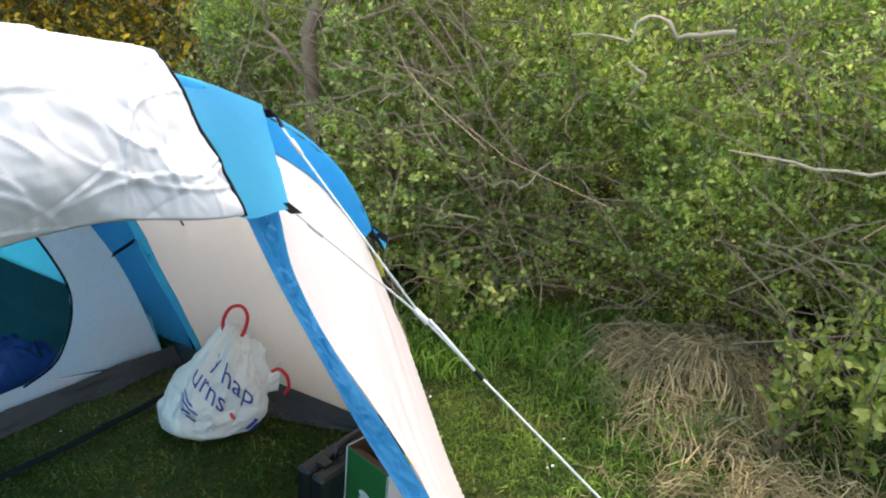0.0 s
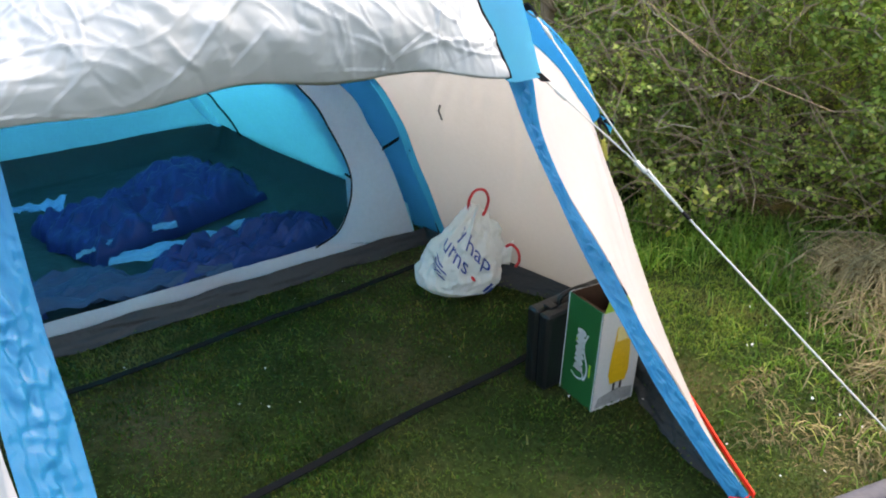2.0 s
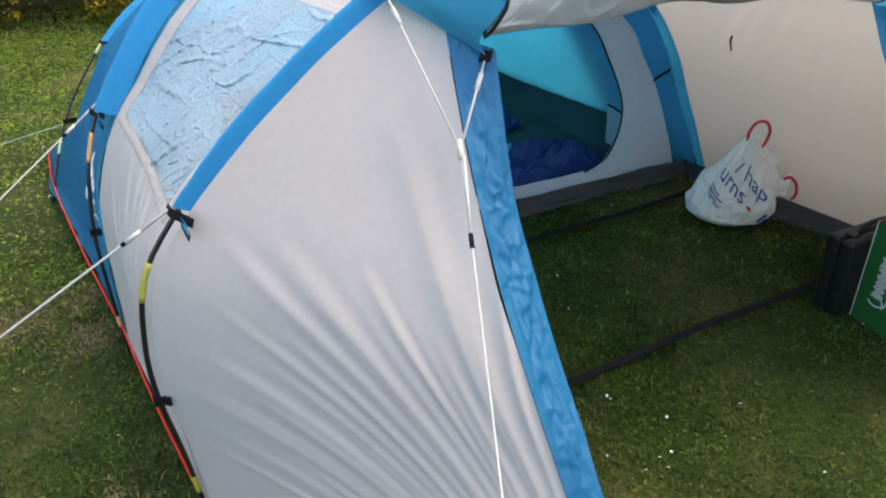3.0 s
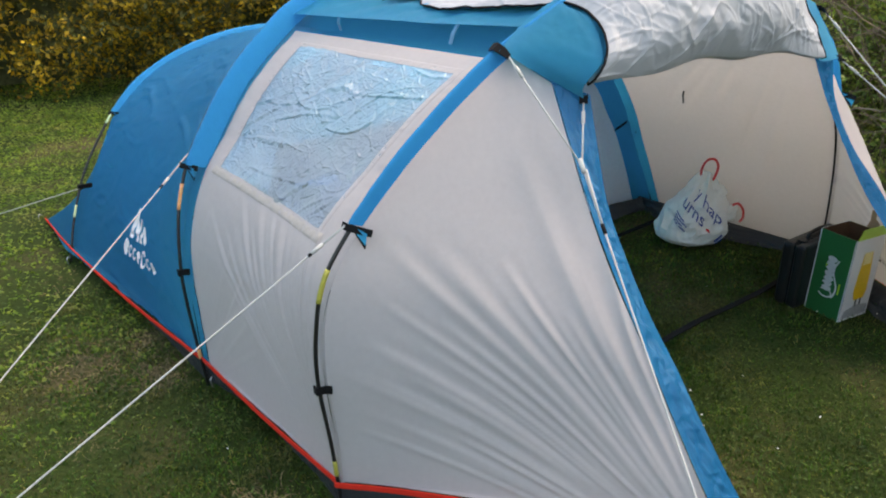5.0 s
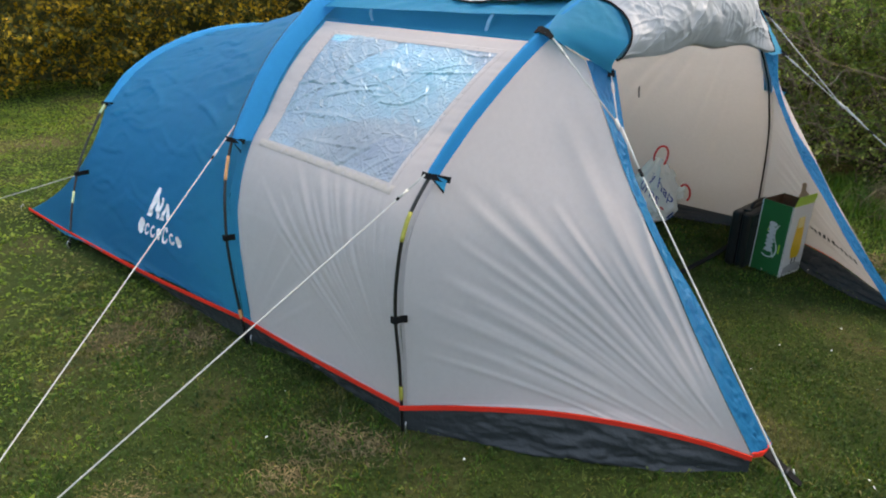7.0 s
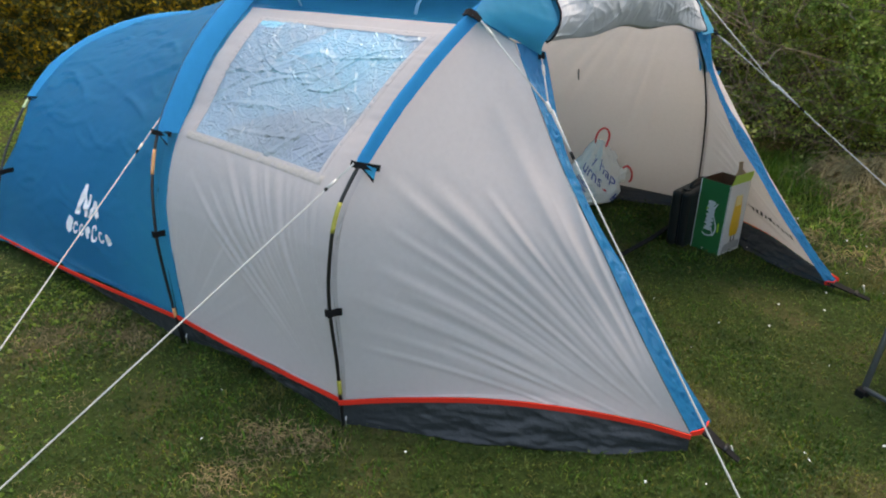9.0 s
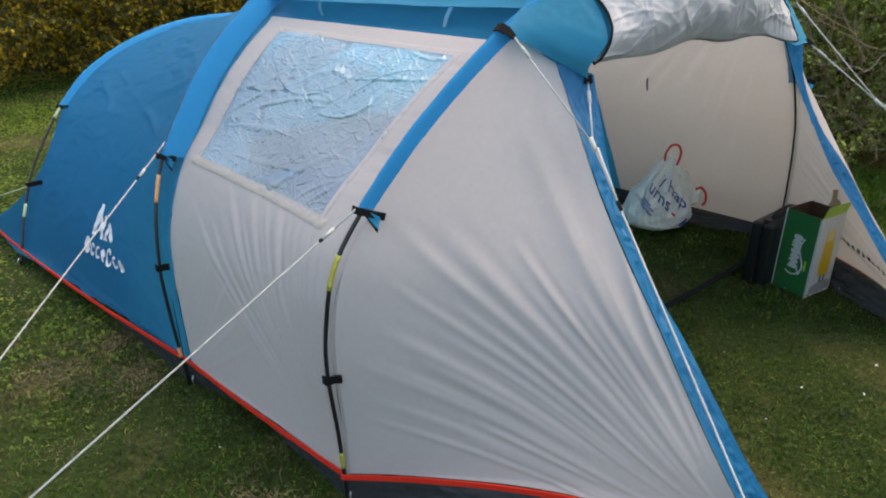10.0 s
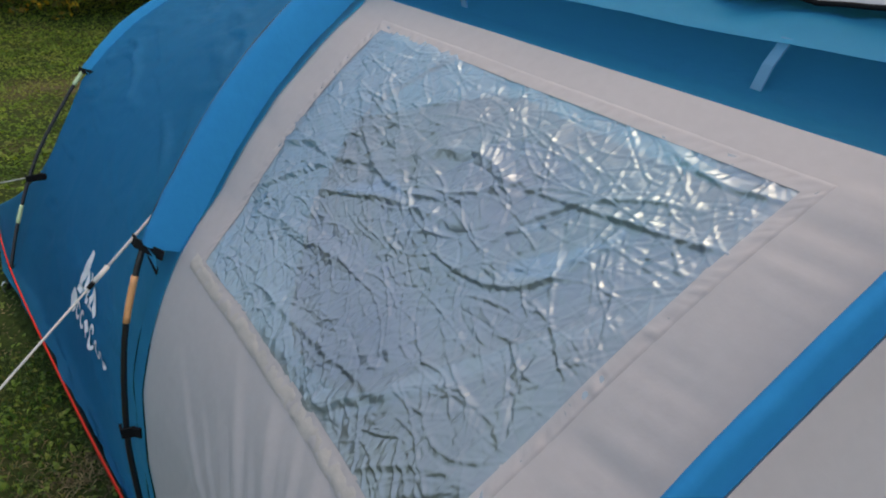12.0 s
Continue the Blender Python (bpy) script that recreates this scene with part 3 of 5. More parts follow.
part("pole_sleeve", sleeve(POLE2, S2L, S2R, .060, .014, .022, .052), SLEEVE, tent, "bright blue pole sleeve")
part("pole_sleeve", sleeve(POLE3, S3L, S3R, .035, .030, .02, .02), SLEEVE, tent, "bright blue pole sleeve")


# poles, with coloured joints, clips and pegs
def pole_part(curve, s_left, s_right, marks, mark_mat):
    pole = part("pole", tube("pole", [on(curve, k / 120) for k in range(121)], 0.0058, 8), POLE, tent, "black fibreglass arch pole")
    for s0, s1 in marks:
        part("joint", tube("joint", [on(curve, lerp(s0, s1, k / 6)) for k in range(7)], 0.0068, 8), mark_mat, pole, "coloured pole joint")
    for s, fwd in ((s_left, 1), (s_right, 1)):
        p = on(curve, s)
        n = outward(p)
        inward = .012 if s < .5 else -.012
        part("sleeve_end", ribbon("sleeve_end", [p + n * (.020 - .45 * max(0, x)) + np.array([x, 0, -.010 + .10 * max(0, x)]) for x in np.linspace(-.020, .066, 9)], lambda i: np.array([0, 0.003, .0085])), BLACK, pole, "black webbing sleeve end")
        tip = p + n * .008 + np.array([.050, inward * .5, -.046])
        part("sleeve_tongue", sheet("sleeve_tongue", lambda a, b: lerp(lerp(p + n * .012, p + n * .002 + np.array([.062, 0, -.006]), a), tip, b), 6, 6), SLEEVE, pole, "blue cloth tongue below the sleeve")
        part("tongue_strap", ribbon("tongue_strap", [p + np.array([.002, 0, -.012]), lerp(p, tip, .5) + n * .004, tip], lambda i: np.array([0, .002, .005])), BLACK, pole)
    return pole


p1 = pole_part(POLE1, S1L, S1R, [(reach(POLE1, .66), reach(POLE1, .74)), (reach(POLE1, .12), reach(POLE1, .16)), (reach(POLE1, .72, True), reach(POLE1, .64, True))], YELLOW)
p2 = pole_part(POLE2, S2L, S2R, [(reach(POLE2, .62), reach(POLE2, .70)), (reach(POLE2, .10), reach(POLE2, .13))], ORANGE)
p3 = pole_part(POLE3, S3L, S3R, [(reach(POLE3, .565), reach(POLE3, .60)), (reach(POLE3, .18), reach(POLE3, .23))], PALE)
for pole, curve, cloth, z in ((p1, POLE1, CLOTH1, .41), (p2, POLE2, CLOTH2, .41), (p3, POLE3, CLOTH3, .31)):
    for right in (False, True):
        s = reach(curve, z, right)
        a, b = on(curve, s), on(cloth, s) + np.array([.03, 0, .006])
        out = np.array([0, -0.008 if not right else 0.008, 0])
        part("clip", ribbon("clip", [a + out + np.array([-.010, 0, 0]), a + out * 1.2 + np.array([.006, 0, 0]), lerp(a, b, .5), b], lambda i: (0, 0, .011), .003), BLACK, pole, "black plastic pole clip")

# red hem along the foot, and grey mud flaps below it
FL, FR = np.array([1.005, .495, .07]), np.array([1.05, 1.905, .045])
FL_IN, FR_IN = np.array([1.018, .605, .055]), np.array([1.017, 1.865, .04])


def hem(name, pts, wide=0.008):
    pts = spline(pts, 60)
    return part(name, ribbon(name, pts, lambda i: (0, 0, wide), .0022), HEM, tent, "red webbing hem")


HEM_L = [(.117, -.089, .098), (.28, .018, .126), (.50, .155, .150), (.70, .285, .142), (.88, .41, .108), tuple(FL)]
HEM_R = [(0.195, 2.45, .05), (.42, 2.30, .07), (.70, 2.118, .085), (.92, 1.982, .06), tuple(FR)]
hem("hem", [(.117, -.092, .098), (-.30, -.122, .10), (-.715, -.14, .106)])
hem("hem", [(-.715, -.142, .106), (-1.4, -.19, .075), (-2.16, -.228, .06), (-2.77, -.215, .02)])
hem("hem", [tuple(np.array(q) + np.array([.007, -.014, 0])) for q in HEM_L])
hem("hem", [tuple(np.array(q) + np.array([.007, .012, 0])) for q in HEM_R])
hem("hem", [tuple(FL), tuple((FL + FL_IN) / 2 + np.array([.012, 0, -.004])), tuple(FL_IN)])
hem("hem", [tuple(FR), tuple((FR + FR_IN) / 2 + np.array([.012, 0, -.004])), tuple(FR_IN)])


CRINKLE = looked_up(facets(200, 60, 1.1, .16, 12, (.03, .10), .09, 71, .3))


def flap(top, out, lie, seed):
    """Loose cloth below the hem, resting on the grass."""
    top = spline(top, 60)
    out = np.array(out, float)

    def fn(a, b):
        p = on2(top, a)
        k = math.sin(math.pi * min(1, max(0, a)) ** 1.25) ** 0.9
        d = out * lie * k
        q = np.array([p[0] + d[0] * b ** 0.8, p[1] + d[1] * b ** 0.8, (p[2] - .004) * (1 - b) ** 1.15 + 0.008 * b])
        q[:2] += out[:2] * (.016 * fbm(a * 7, b * 3, seed + 3) + 0.55 * CRINKLE(a, b)) * k * min(1, b * 4)
        return q
    return sheet("mud_flap", fn, 140, 24)


def on2(curve, s):
    s = min(max(s, 0), 1) * (len(curve) - 1)
    i = min(int(s), len(curve) - 2)
    return curve[i] * (1 - s + i) + curve[i + 1] * (s - i)


part("mud_flap", flap(HEM_L, (.5, -.86, 0), .045, 1), FLAP, tent, "dark grey creased mud flap")
part("mud_flap", flap(HEM_R, (-.3, -.9, 0), .10, 5), FLAP, tent, "dark grey creased mud flap")
part("mud_flap", flap([(.20, 2.40, .06), (-.3, 2.37, .055), (-.75, 2.33, .06)], (0, -1, 0), .14, 9), FLAP, tent, "dark grey creased mud flap")
part("mud_flap", flap([(.115, -.086, .096), (-.30, -.116, .098), (-.715, -.134, .104)], (0, 1, 0), .05, 12), FLAP, tent, "dark grey creased mud flap")
part("mud_flap", flap([(-.715, -.136, .104), (-1.4, -.184, .073), (-2.16, -.222, .058), (-2.77, -.208, .02)], (0, 1, 0), .05, 14), FLAP, tent, "dark grey creased mud flap")

# front wings and the blue bands along the open doorway
TIP_L, TIP_R = np.array([.355, .575, 1.09]), np.array([.437, 1.726, 1.034])
EDGE_L = spline([tuple(FL), (.90, .460, .25), (.782, .458, .42), (.69, .455, .565), (.588, .462, .70), (.483, .480, .838), (.389, .50, .982), (.287, .531, 1.126)], N)
EDGE_R = spline([tuple(FR), (.955, 1.872, .155), (.867, 1.847, .269), (.742, 1.815, .434), (.633, 1.783, .602), (.52, 1.755, .747), (.445, 1.725, .901), (.42, 1.71, 1.03)], N)
BANDIN_L = spline([tuple(FL_IN), (.92, .545, .23), (.817, .515, .401), (.723, .528, .506), (.619, .545, .607), (.523, .56, .724), (.443, .568, .857), (.35, .588, 1.10)], N)
BANDIN_R = spline([tuple(FR_IN), (.92, 1.825, .17), (.812, 1.793, .306), (.699, 1.766, .465), (.59, 1.748, .605), (.503, 1.718, .762), (.432, 1.685, .909), (.385, 1.655, 1.04)], N)
WING1 = arch(ARCH1, .03, .03, .136, .02, .85, .022, TWIST, .098, .062)
T1L, T1R = reach(WING1, 1.18), reach(WING1, 1.12, True)


def wing(edge, curve_s, right, seed):
    hem_curve = spline(HEM_R if right else HEM_L, N)

    def fn(a, b):
        q0, q1 = on(WING1, curve_s(b)), on(edge, b)
        p = lerp(q0, q1, a)
        # the lower rim follows the hem
        rim = on(hem_curve, a)
        p = p + (rim - lerp(on(WING1, curve_s(0)), on(edge, 0), a)) * max(0, 1 - b / 0.25) ** 1.5
        n = np.array([.45, .85 if right else -.85, .25])
        reach_ = math.hypot(p[0] - edge[0][0], p[1] - edge[0][1])
        ang, far = math.atan2(p[2] - .03, reach_ + .01), math.hypot(reach_, p[2]) / 1.35
        belly = 0.05 * math.sin(math.pi * a) * math.sin(math.pi * b ** 0.8)
        ripple = 0.0098 * rays(ang + .015 * fbm(a, b, seed, 2), far, 40 + seed, 22, .24, 1.02, .015, (.10, .36), (.58, 1.0))
        ripple *= min(1, a * 4) * min(1, (1 - b) * 5)
        return p + n * ((.45 if right else -.5) * belly + ripple + 0.003 * fbm(a * 3, b * 4, seed, 2))
    return fn


wing_l = wing(EDGE_L, lambda b: b * T1L, False, 2)
wing_r = wing(EDGE_R, lambda b: 1 - b * (1 - T1R), True, 4)
part("front_wing", sheet("front_wing", wing_l, 170, 170), GREY, tent, "light grey front wing with radiating creases")
for right in (False, True):
    s_of = (lambda b: 1 - b * (1 - T1R)) if right else (lambda b: b * T1L)
    part("wing_join", sheet("wing_join", lambda a, b: lerp(on(CLOTH1, s_of(b)), on(WING1, s_of(b)), a), 2, 60), GREY, tent)
part("front_wing", sheet("front_wing", wing_r, 150, 150), GREY, tent, "light grey front wing with radiating creases")


CRUSH = looked_up(facets(300, 24, 1.35, .09, 9, (.025, .08), .10, 17, .3) + crease_field(300, 24, 1.35, .09, 120, (.03, .12), (.005, .012), (.0015, .004), 18).table)


def band(edge, inner, seed):
    def fn(a, b):
        p = lerp(on(edge, a), on(inner, a), b * (1.08 if seed == 3 else 1))
        h = 1.25 * (CRUSH(a, b) if seed == 3 else CRUSH(1 - a, b))
        k = math.sin(math.pi * b) ** .6
        return p + np.array([h * k + .004, .45 * h * k, .2 * h * k])
    return sheet("storm_band", fn, 260, 22)


part("storm_band", band(EDGE_L, BANDIN_L, 3), BAND, tent, "crumpled shiny blue storm band")
part("storm_band", band(EDGE_R, BANDIN_R, 6), BAND, tent, "crumpled shiny blue storm band")

# silver door rolled up and thrown over the roof
def roof_height(x, y):
    k = min(1, max(0, -x / .85))
    line = lerp(ROOF1[:, 1], ROOF2[:, 1], k), lerp(ROOF1[:, 2], ROOF2[:, 2], k)
    keep = slice(int(N * .3), int(N * .7))
    return float(np.interp(y, line[0][keep], line[1][keep])) - 0.035 * math.sin(math.pi * k) * math.sin(math.pi * min(1, max(0, (y - .42) / 1.25)))


DOOR_X = [(.345, .385, .405, .392, .345, .285, .20), (.375, .40, .442, .446, .420, .365, .27), (.40, .430, .408, .380, .345, .305, .255)]


def door_path(b):
    """Across the porch at b: the hanging hem, the front of the flap, and the way back over the roof."""
    y = lerp(.555, 1.615, b)
    low = lerp(1.125, 1.05, b) + 0.03 * math.sin(math.pi * b) + 0.008 * math.sin(b * 17 + 1)
    top = roof_height(.05, y + .10 * max(0, 1 - b * 4)) + .055 * min(1, .55 + b * 5) + .02 * max(0, b * 3 - 2)
    k = min(1, b * 4), max(0, b * 3.2 - 2.2)
    xs = lerp(lerp(DOOR_X[0], DOOR_X[1], k[0]), DOOR_X[2], k[1])
    zs = [low + .04, low] + [lerp(low, top, f) for f in (.28, .5, .78, .97)] + [top + .006]
    return y, list(zip(xs.tolist(), zs)) + [(.10, top - .012), (-.10, top - .03), (-.30, top - .05), (-.55, top - .045)]


def door_shift(b, z, path):
    """The side edges slant inwards as they climb."""
    k = min(1, max(0, (z - path[1][1]) / (path[5][1] - path[1][1])))
    return (.05 * b - .10 * max(0, 1 - b * 4)) * k


def door_point(a, b):
    """a from the hanging front hem back over the roof, b across."""
    y, path = door_path(b)
    q = on2(PATHS(path), a)
    x, z = q[0] + .012 * b, q[1]
    y -= door_shift(b, q[1], path)
    if a > .5:
        k = min(1, (a - .5) * 3)
        y -= (1 - b) * k * (0.015 + 0.06 * fbm(a * 6, 1.7))
        z = lerp(z, roof_height(x, y) + .020, min(1, (a - .5) * 3.5))
    dx = FOLD(a, b) * (.25 + .75 * min(1, a * 8)) * (1.0 if a < .5 else .8)
    if a > .5:
        dx = max(dx, -.012)
    nx, nz = (0.85, 0.5) if a < .4 else (0.15, 1)
    return np.array([x + nx * dx, y + 0.004 * fbm(a * 20, b * 2), z + nz * dx])


def PATHS(path):
    key = tuple(path)
    if key not in PATH_CACHE:
        PATH_CACHE[key] = spline(path, 60)
    return PATH_CACHE[key]


PATH_CACHE = {}
FOLD = looked_up(facets(300, 300, 1.5, 1.05, 7, (.16, .45), .040, 21, .30) + facets(300, 300, 1.5, 1.05, 12, (.04, .12), .050, 24, .20)
                 + crease_field(300, 300, 1.5, 1.05, 260, (.08, .45), (.005, .013), (.0025, .0065), 22).table)
door_roll = part("door_flap", sheet("door_flap", door_point, 300, 300), SILVER, tent, "crumpled silver-backed door thrown over the roof")
for bb in (0.0, 1.0):
    part("door_zip", tube("door_zip", [door_point(k / 60, bb) for k in range(61)], .0035, 6), BLACK, door_roll, "black zip edge")

# visor: roof carried forward under the thrown-back door


def visor_path(b, deep):
    y, path = door_path(b)
    return [np.array([x - deep * (.8 if z < path[5][1] - .02 else .2), y - door_shift(b, z, path), z - deep * (.2 if z < path[5][1] - .08 else 1)]) for x, z in path[1:7]]


def visor_side(right, tip, s0, s1, keep=None):
    front = spline([tip] + [q + np.array([0, .006 if right else -.006, 0]) for q in visor_path(1.0 if right else 0.0, .010)], 60)

    def fn(a, b):
        c = on(POLE1, lerp(s0, s1, b))
        back = c + outward(c) * .014 + np.array([lerp(.02, -.02, min(1, b * 2)), 0, 0])
        p = lerp(back, on2(front, b), a)
        return p + np.array([0, .004 if right else -.004, .002]) * math.sin(math.pi * a) * math.sin(math.pi * b) + .002 * outward(p) * fbm(a * 5, b * 5, 2)
    return sheet("visor_side", fn, 30, 50, keep)


part("visor_side", visor_side(False, TIP_L, reach(POLE1, 1.195), reach(POLE1, 1.30)), VISOR, tent, "blue visor gusset")
for keep, mat_, words in ((lambda a, b: b < .62, VISOR, "pale blue visor gusset"), (lambda a, b: b > .62, BLUE, "dark blue strip of roof above the gusset")):
    part("visor_side", visor_side(True, TIP_R, reach(POLE1, 1.17, True), reach(POLE1, 1.315, True), keep), mat_, tent, words)
part("visor_top", sheet("visor_top", lambda a, b: on2(spline(visor_path(b, .030)[1:], 24), a), 24, 40), VISOR, tent)


# added blue sheet beside the inner tent: hides the flysheet's bright inside
def liner(a, b):
    p = bedroom(.32 * a, 1 - .42 * b)
    return p - outward(p) * .012 * min(1, a * 8 + .3)


part("fly_liner", sheet("fly_liner", liner, 20, 60), DIM_BLUE, tent, "added dark blue sheet that hides the glowing flysheet beside the inner tent")

# inner tent
BX = -2.64


def front_x(y, z=0.0):
    """The inner tent's front leans back and stands a little askew."""
    return -.986 + .11 * y - .16 * z


INNER_RIM = spline([(.02, .0), (.09, .33), (.175, .543), (.257, .703), (.58, .97), (1.15, 1.09), (1.72, .97), (2.043, .703), (2.125, .543), (2.21, .33), (2.28, .0)], 120)
DOOR_RIM = spline([(.50, .105), (.40, .14), (.345, .205), (.303, .30), (.301, .40), (.355, .56), (.43, .708), (.62, .88), (1.15, 1.0), (1.68, .88), (1.871, .708), (1.945, .56), (1.999, .40), (1.997, .30), (1.956, .205), (1.90, .14), (1.80, .105)], 120)


def inner_front(a, b):
    r, d = on2(INNER_RIM, a), on2(DOOR_RIM, a)
    y, z = lerp(d, r, b)
    x = front_x(y, z) - 0.02 * math.sin(math.pi * b) + .004 * fbm(y * 5, z * 5)
    return (x, y, z)


part("inner_front", sheet("inner_front", inner_front, 120, 12), INNER, tent, "white inner tent front round the bedroom door")


def sill(a, b):
    """Low threshold of the bedroom door."""
    y, z = lerp(lerp(.02, 2.28, a), lerp(.47, 1.83, a), b), lerp(.004, .108 + .003 * fbm(a * 6, 2), b)
    return (front_x(y, z) + .012 * (1 - b) + .004 * fbm(a * 12, b * 2), y, z)


part("inner_sill", sheet("inner_sill", sill, 80, 10), INNER, tent)
part("groundsheet_lip", sheet("groundsheet_lip", lambda a, b: (front_x(lerp(.0, 2.30, a)) + .022 + .045 * (1 - b) + .012 * fbm(a * 14, b * 3, 3), lerp(.0, 2.30, a), .010 + .062 * b ** 1.1 + .004 * fbm(a * 10, 5)), 120, 10), FLAP, tent, "dark grey groundsheet edge")
part("door_binding", tube("door_binding", [(front_x(q[0], q[1]) + .006, q[0], q[1]) for q in DOOR_RIM], .004, 6), BLACK, tent)
floor_z = .03


def tub(a, b):
    """Bathtub floor: flat, with raised sides."""
    y = lerp(.02, 2.24, b)
    x = lerp(front_x(y), BX + .05 * y, a)
    z = floor_z
    e = min(b, 1 - b, (1 - a) * 1.0)
    if e < .035:
        z += .15 * (1 - e / .035) * min(1, a * 9)
    z += .006 * fbm(x * 4, y * 4, 2)
    return (x, y, z)


part("groundsheet", sheet("groundsheet", tub, 60, 90), GROUNDSHEET, tent, "dark green groundsheet with raised edges")


def inner_vault(a, b):
    """Cyan walls and roof of the bedroom."""
    r = INNER_RIM[0] * 0 + on2(INNER_RIM, b)
    y, z = r
    k = lerp(1.0, .60, a)
    z2 = max(.17 * min(1, a * 30), z * k)
    x = lerp(front_x(y, z), BX + .05 * y + .10 * z2, a)
    return (x, lerp(y, 1.12 + (y - 1.12) * .98, a), z2 - .02 * math.sin(math.pi * a))


part("inner_vault", sheet("inner_vault", inner_vault, 30, 60), CYAN, tent, "translucent blue bedroom roof")
part("inner_back", sheet("inner_back", lambda a, b: lerp(np.array(inner_vault(1, b)), np.array([BX + .05 * lerp(.04, 2.2, b), lerp(.04, 2.2, b), .17]), a), 10, 60), CYAN, tent)
# shadow of the rear pole through the cloth, drawn as a black tube
for k0, k1 in ((.52, 1.0), (0.0, .48)):
    part("pole_shadow", tube("pole_shadow", [np.array(inner_vault(.845, lerp(k0, k1, k / 30))) + np.array([.004, .0, -.008]) for k in range(31)], .006, 6), BLACK, tent, "shadow of the rear pole through the bedroom roof, drawn as a tube")
pocket = part("mesh_pocket", sheet("mesh_pocket", lambda a, b: (-1.05 + .19 * a, 2.13 - .05 * a + .012 * math.sin(math.pi * a), .085 + .185 * b - .01 * a), 12, 12), INNER, tent, "white mesh pocket with a dark rim")
part("pocket_rim", tube("pocket_rim", [(-1.05 + .19 * k / 10, 2.13 - .005 * k + .012 * math.sin(math.pi * k / 10), .272 - .001 * k) for k in range(11)], .005, 6), BLACK, pocket)
for right in (False, True):
    side = lambda y: y if right else 2.30 - y
    pts = [np.array([front_x(side(y), z) + .012, side(y), z]) for y, z in ((2.165, .445), (2.22, .463), (2.272, .482))]
    toggle = part("inner_toggle", ribbon("inner_toggle", pts, lambda i: (.004, .002, .009), .002), BLACK, tent)
    part("toggle_loop", tube("toggle_loop", [pts[2] + np.array([.004, 0, -.012]), pts[2] + np.array([.016, 0, .004]), pts[2] + np.array([.010, 0, .022])], .008, 6), TUBEBROWN, toggle, "brown toggle loop")
hookp = porch_right(.62, .475)
part("wall_loop", ribbon("wall_loop", [hookp + np.array([0, -.008, .035]), hookp + np.array([.012, -.03, .01]), hookp + np.array([.004, -.008, -.03])], lambda i: (.004, 0, 0)), FLAP, tent, "small grey fabric loop")


# straps across the grass between the pole feet
def strap(name, y0, y1, x0, x1):
    return part(name, ribbon(name, [(lerp(x0, x1, k / 30) + .006 * math.sin(k * .6), lerp(y0, y1, k / 30), .028 + .005 * fbm(k * .5, 3)) for k in range(31)], lambda i: (.0125, 0, 0), .002), BLACK, tent, "black webbing strap lying on the grass")


strap("ground_strap", .02, 2.38, .148, .247)
strap("ground_strap", .0, 2.3, -.62, -.505)


# guy lines
def line(name, pts, r=.0023, n=24):
    return part(name, tube(name, [lerp(pts[0], pts[1], k / n) for k in range(n + 1)], r, 6), CORD, tent, "white guy line")


TOG_L, TOG_R = on(POLE1, reach(POLE1, 1.195)) + np.array([.03, .005, .005]), on(POLE1, reach(POLE1, 1.155, True)) + np.array([.06, -.02, .0])
KNOT_L, KNOT_R = np.array([.472, .447, .976]), np.array([.663, 1.837, .844])
PEGS = [(-.09, -1.53, 0), (1.58, -.057, 0), (1.80, 2.03, 0), (-3.02, -.66, 0)]


def knot(p, d, parent, r=.0048):
    part("knot", tube("knot", [np.array(p) - np.array(d) * .018, np.array(p), np.array(p) + np.array(d) * .018], r, 6), CORD, parent)


def slider(p0, p1, k, parent):
    a, b = lerp(p0, p1, k), lerp(p0, p1, k + .016)
    part("slider", tube("slider", [a, b], .0045, 6), BLACK, parent, "black guy line slider")
    part("loop", tube("loop", [lerp(p0, p1, k - .09) + np.array([.003, .003, .005]), a], .003, 6), CORD, parent)


for tog, tip, kn, peg in ((TOG_L, TIP_L, KNOT_L, PEGS[1]), (TOG_R, TIP_R, KNOT_R, PEGS[2])):
    g = line("guy_line", (kn, np.array(peg)))
    for end in (tog, tip):
        part("bridle", tube("bridle", [end, kn], .0022, 6), CORD, g)
        d = (kn - end) / np.linalg.norm(kn - end)
        knot(end + d * .06, d, g)
        if end is tip:
            part("tab", ribbon("tab", [end - d * .016, end, end + d * .014], lambda i: (.007, .008, 0), .002), BLACK, g, "black webbing tab")
        else:
            over = outward(end)
            wrap = [end + np.array([-.046, 0, 0]) + over * .012, end + np.array([-.026, 0, 0]) + over * .018, end + np.array([-.006, 0, -.002]) + over * .010, end + d * .014]
            side_ = np.cross(over, [1, 0, 0])
            part("tab", ribbon("tab", wrap, lambda i: side_ * (.012, .012, .011, .007)[i], .002), BLACK, g, "black webbing tab over the pole sleeve")
    dd = (np.array(peg) - kn) / np.linalg.norm(np.array(peg) - kn)
    knot(kn, dd, g, .006)
    slider(kn, np.array(peg), .10, g)
for s, curve, peg in ((S1L, POLE1, PEGS[0]), (S2L, POLE2, PEGS[0])):
    top = on(curve, s) + np.array([-.012, -.03, -.01])
    g = line("guy_line", (top, np.array(peg)))
    d = (np.array(peg) - top) / np.linalg.norm(np.array(peg) - top)
    knot(top + d * .07, d, g)
    slider(top, np.array(peg), .04, g)
line("guy_line", (np.array([-2.36, -.06, .28]), np.array(PEGS[3])))
tt = np.array([-2.36, -.06, .28])
part("tab", ribbon("tab", [tt + np.array([.04, .03, .01]), tt], lambda i: (0, 0, .009), .003), BLACK, tent)
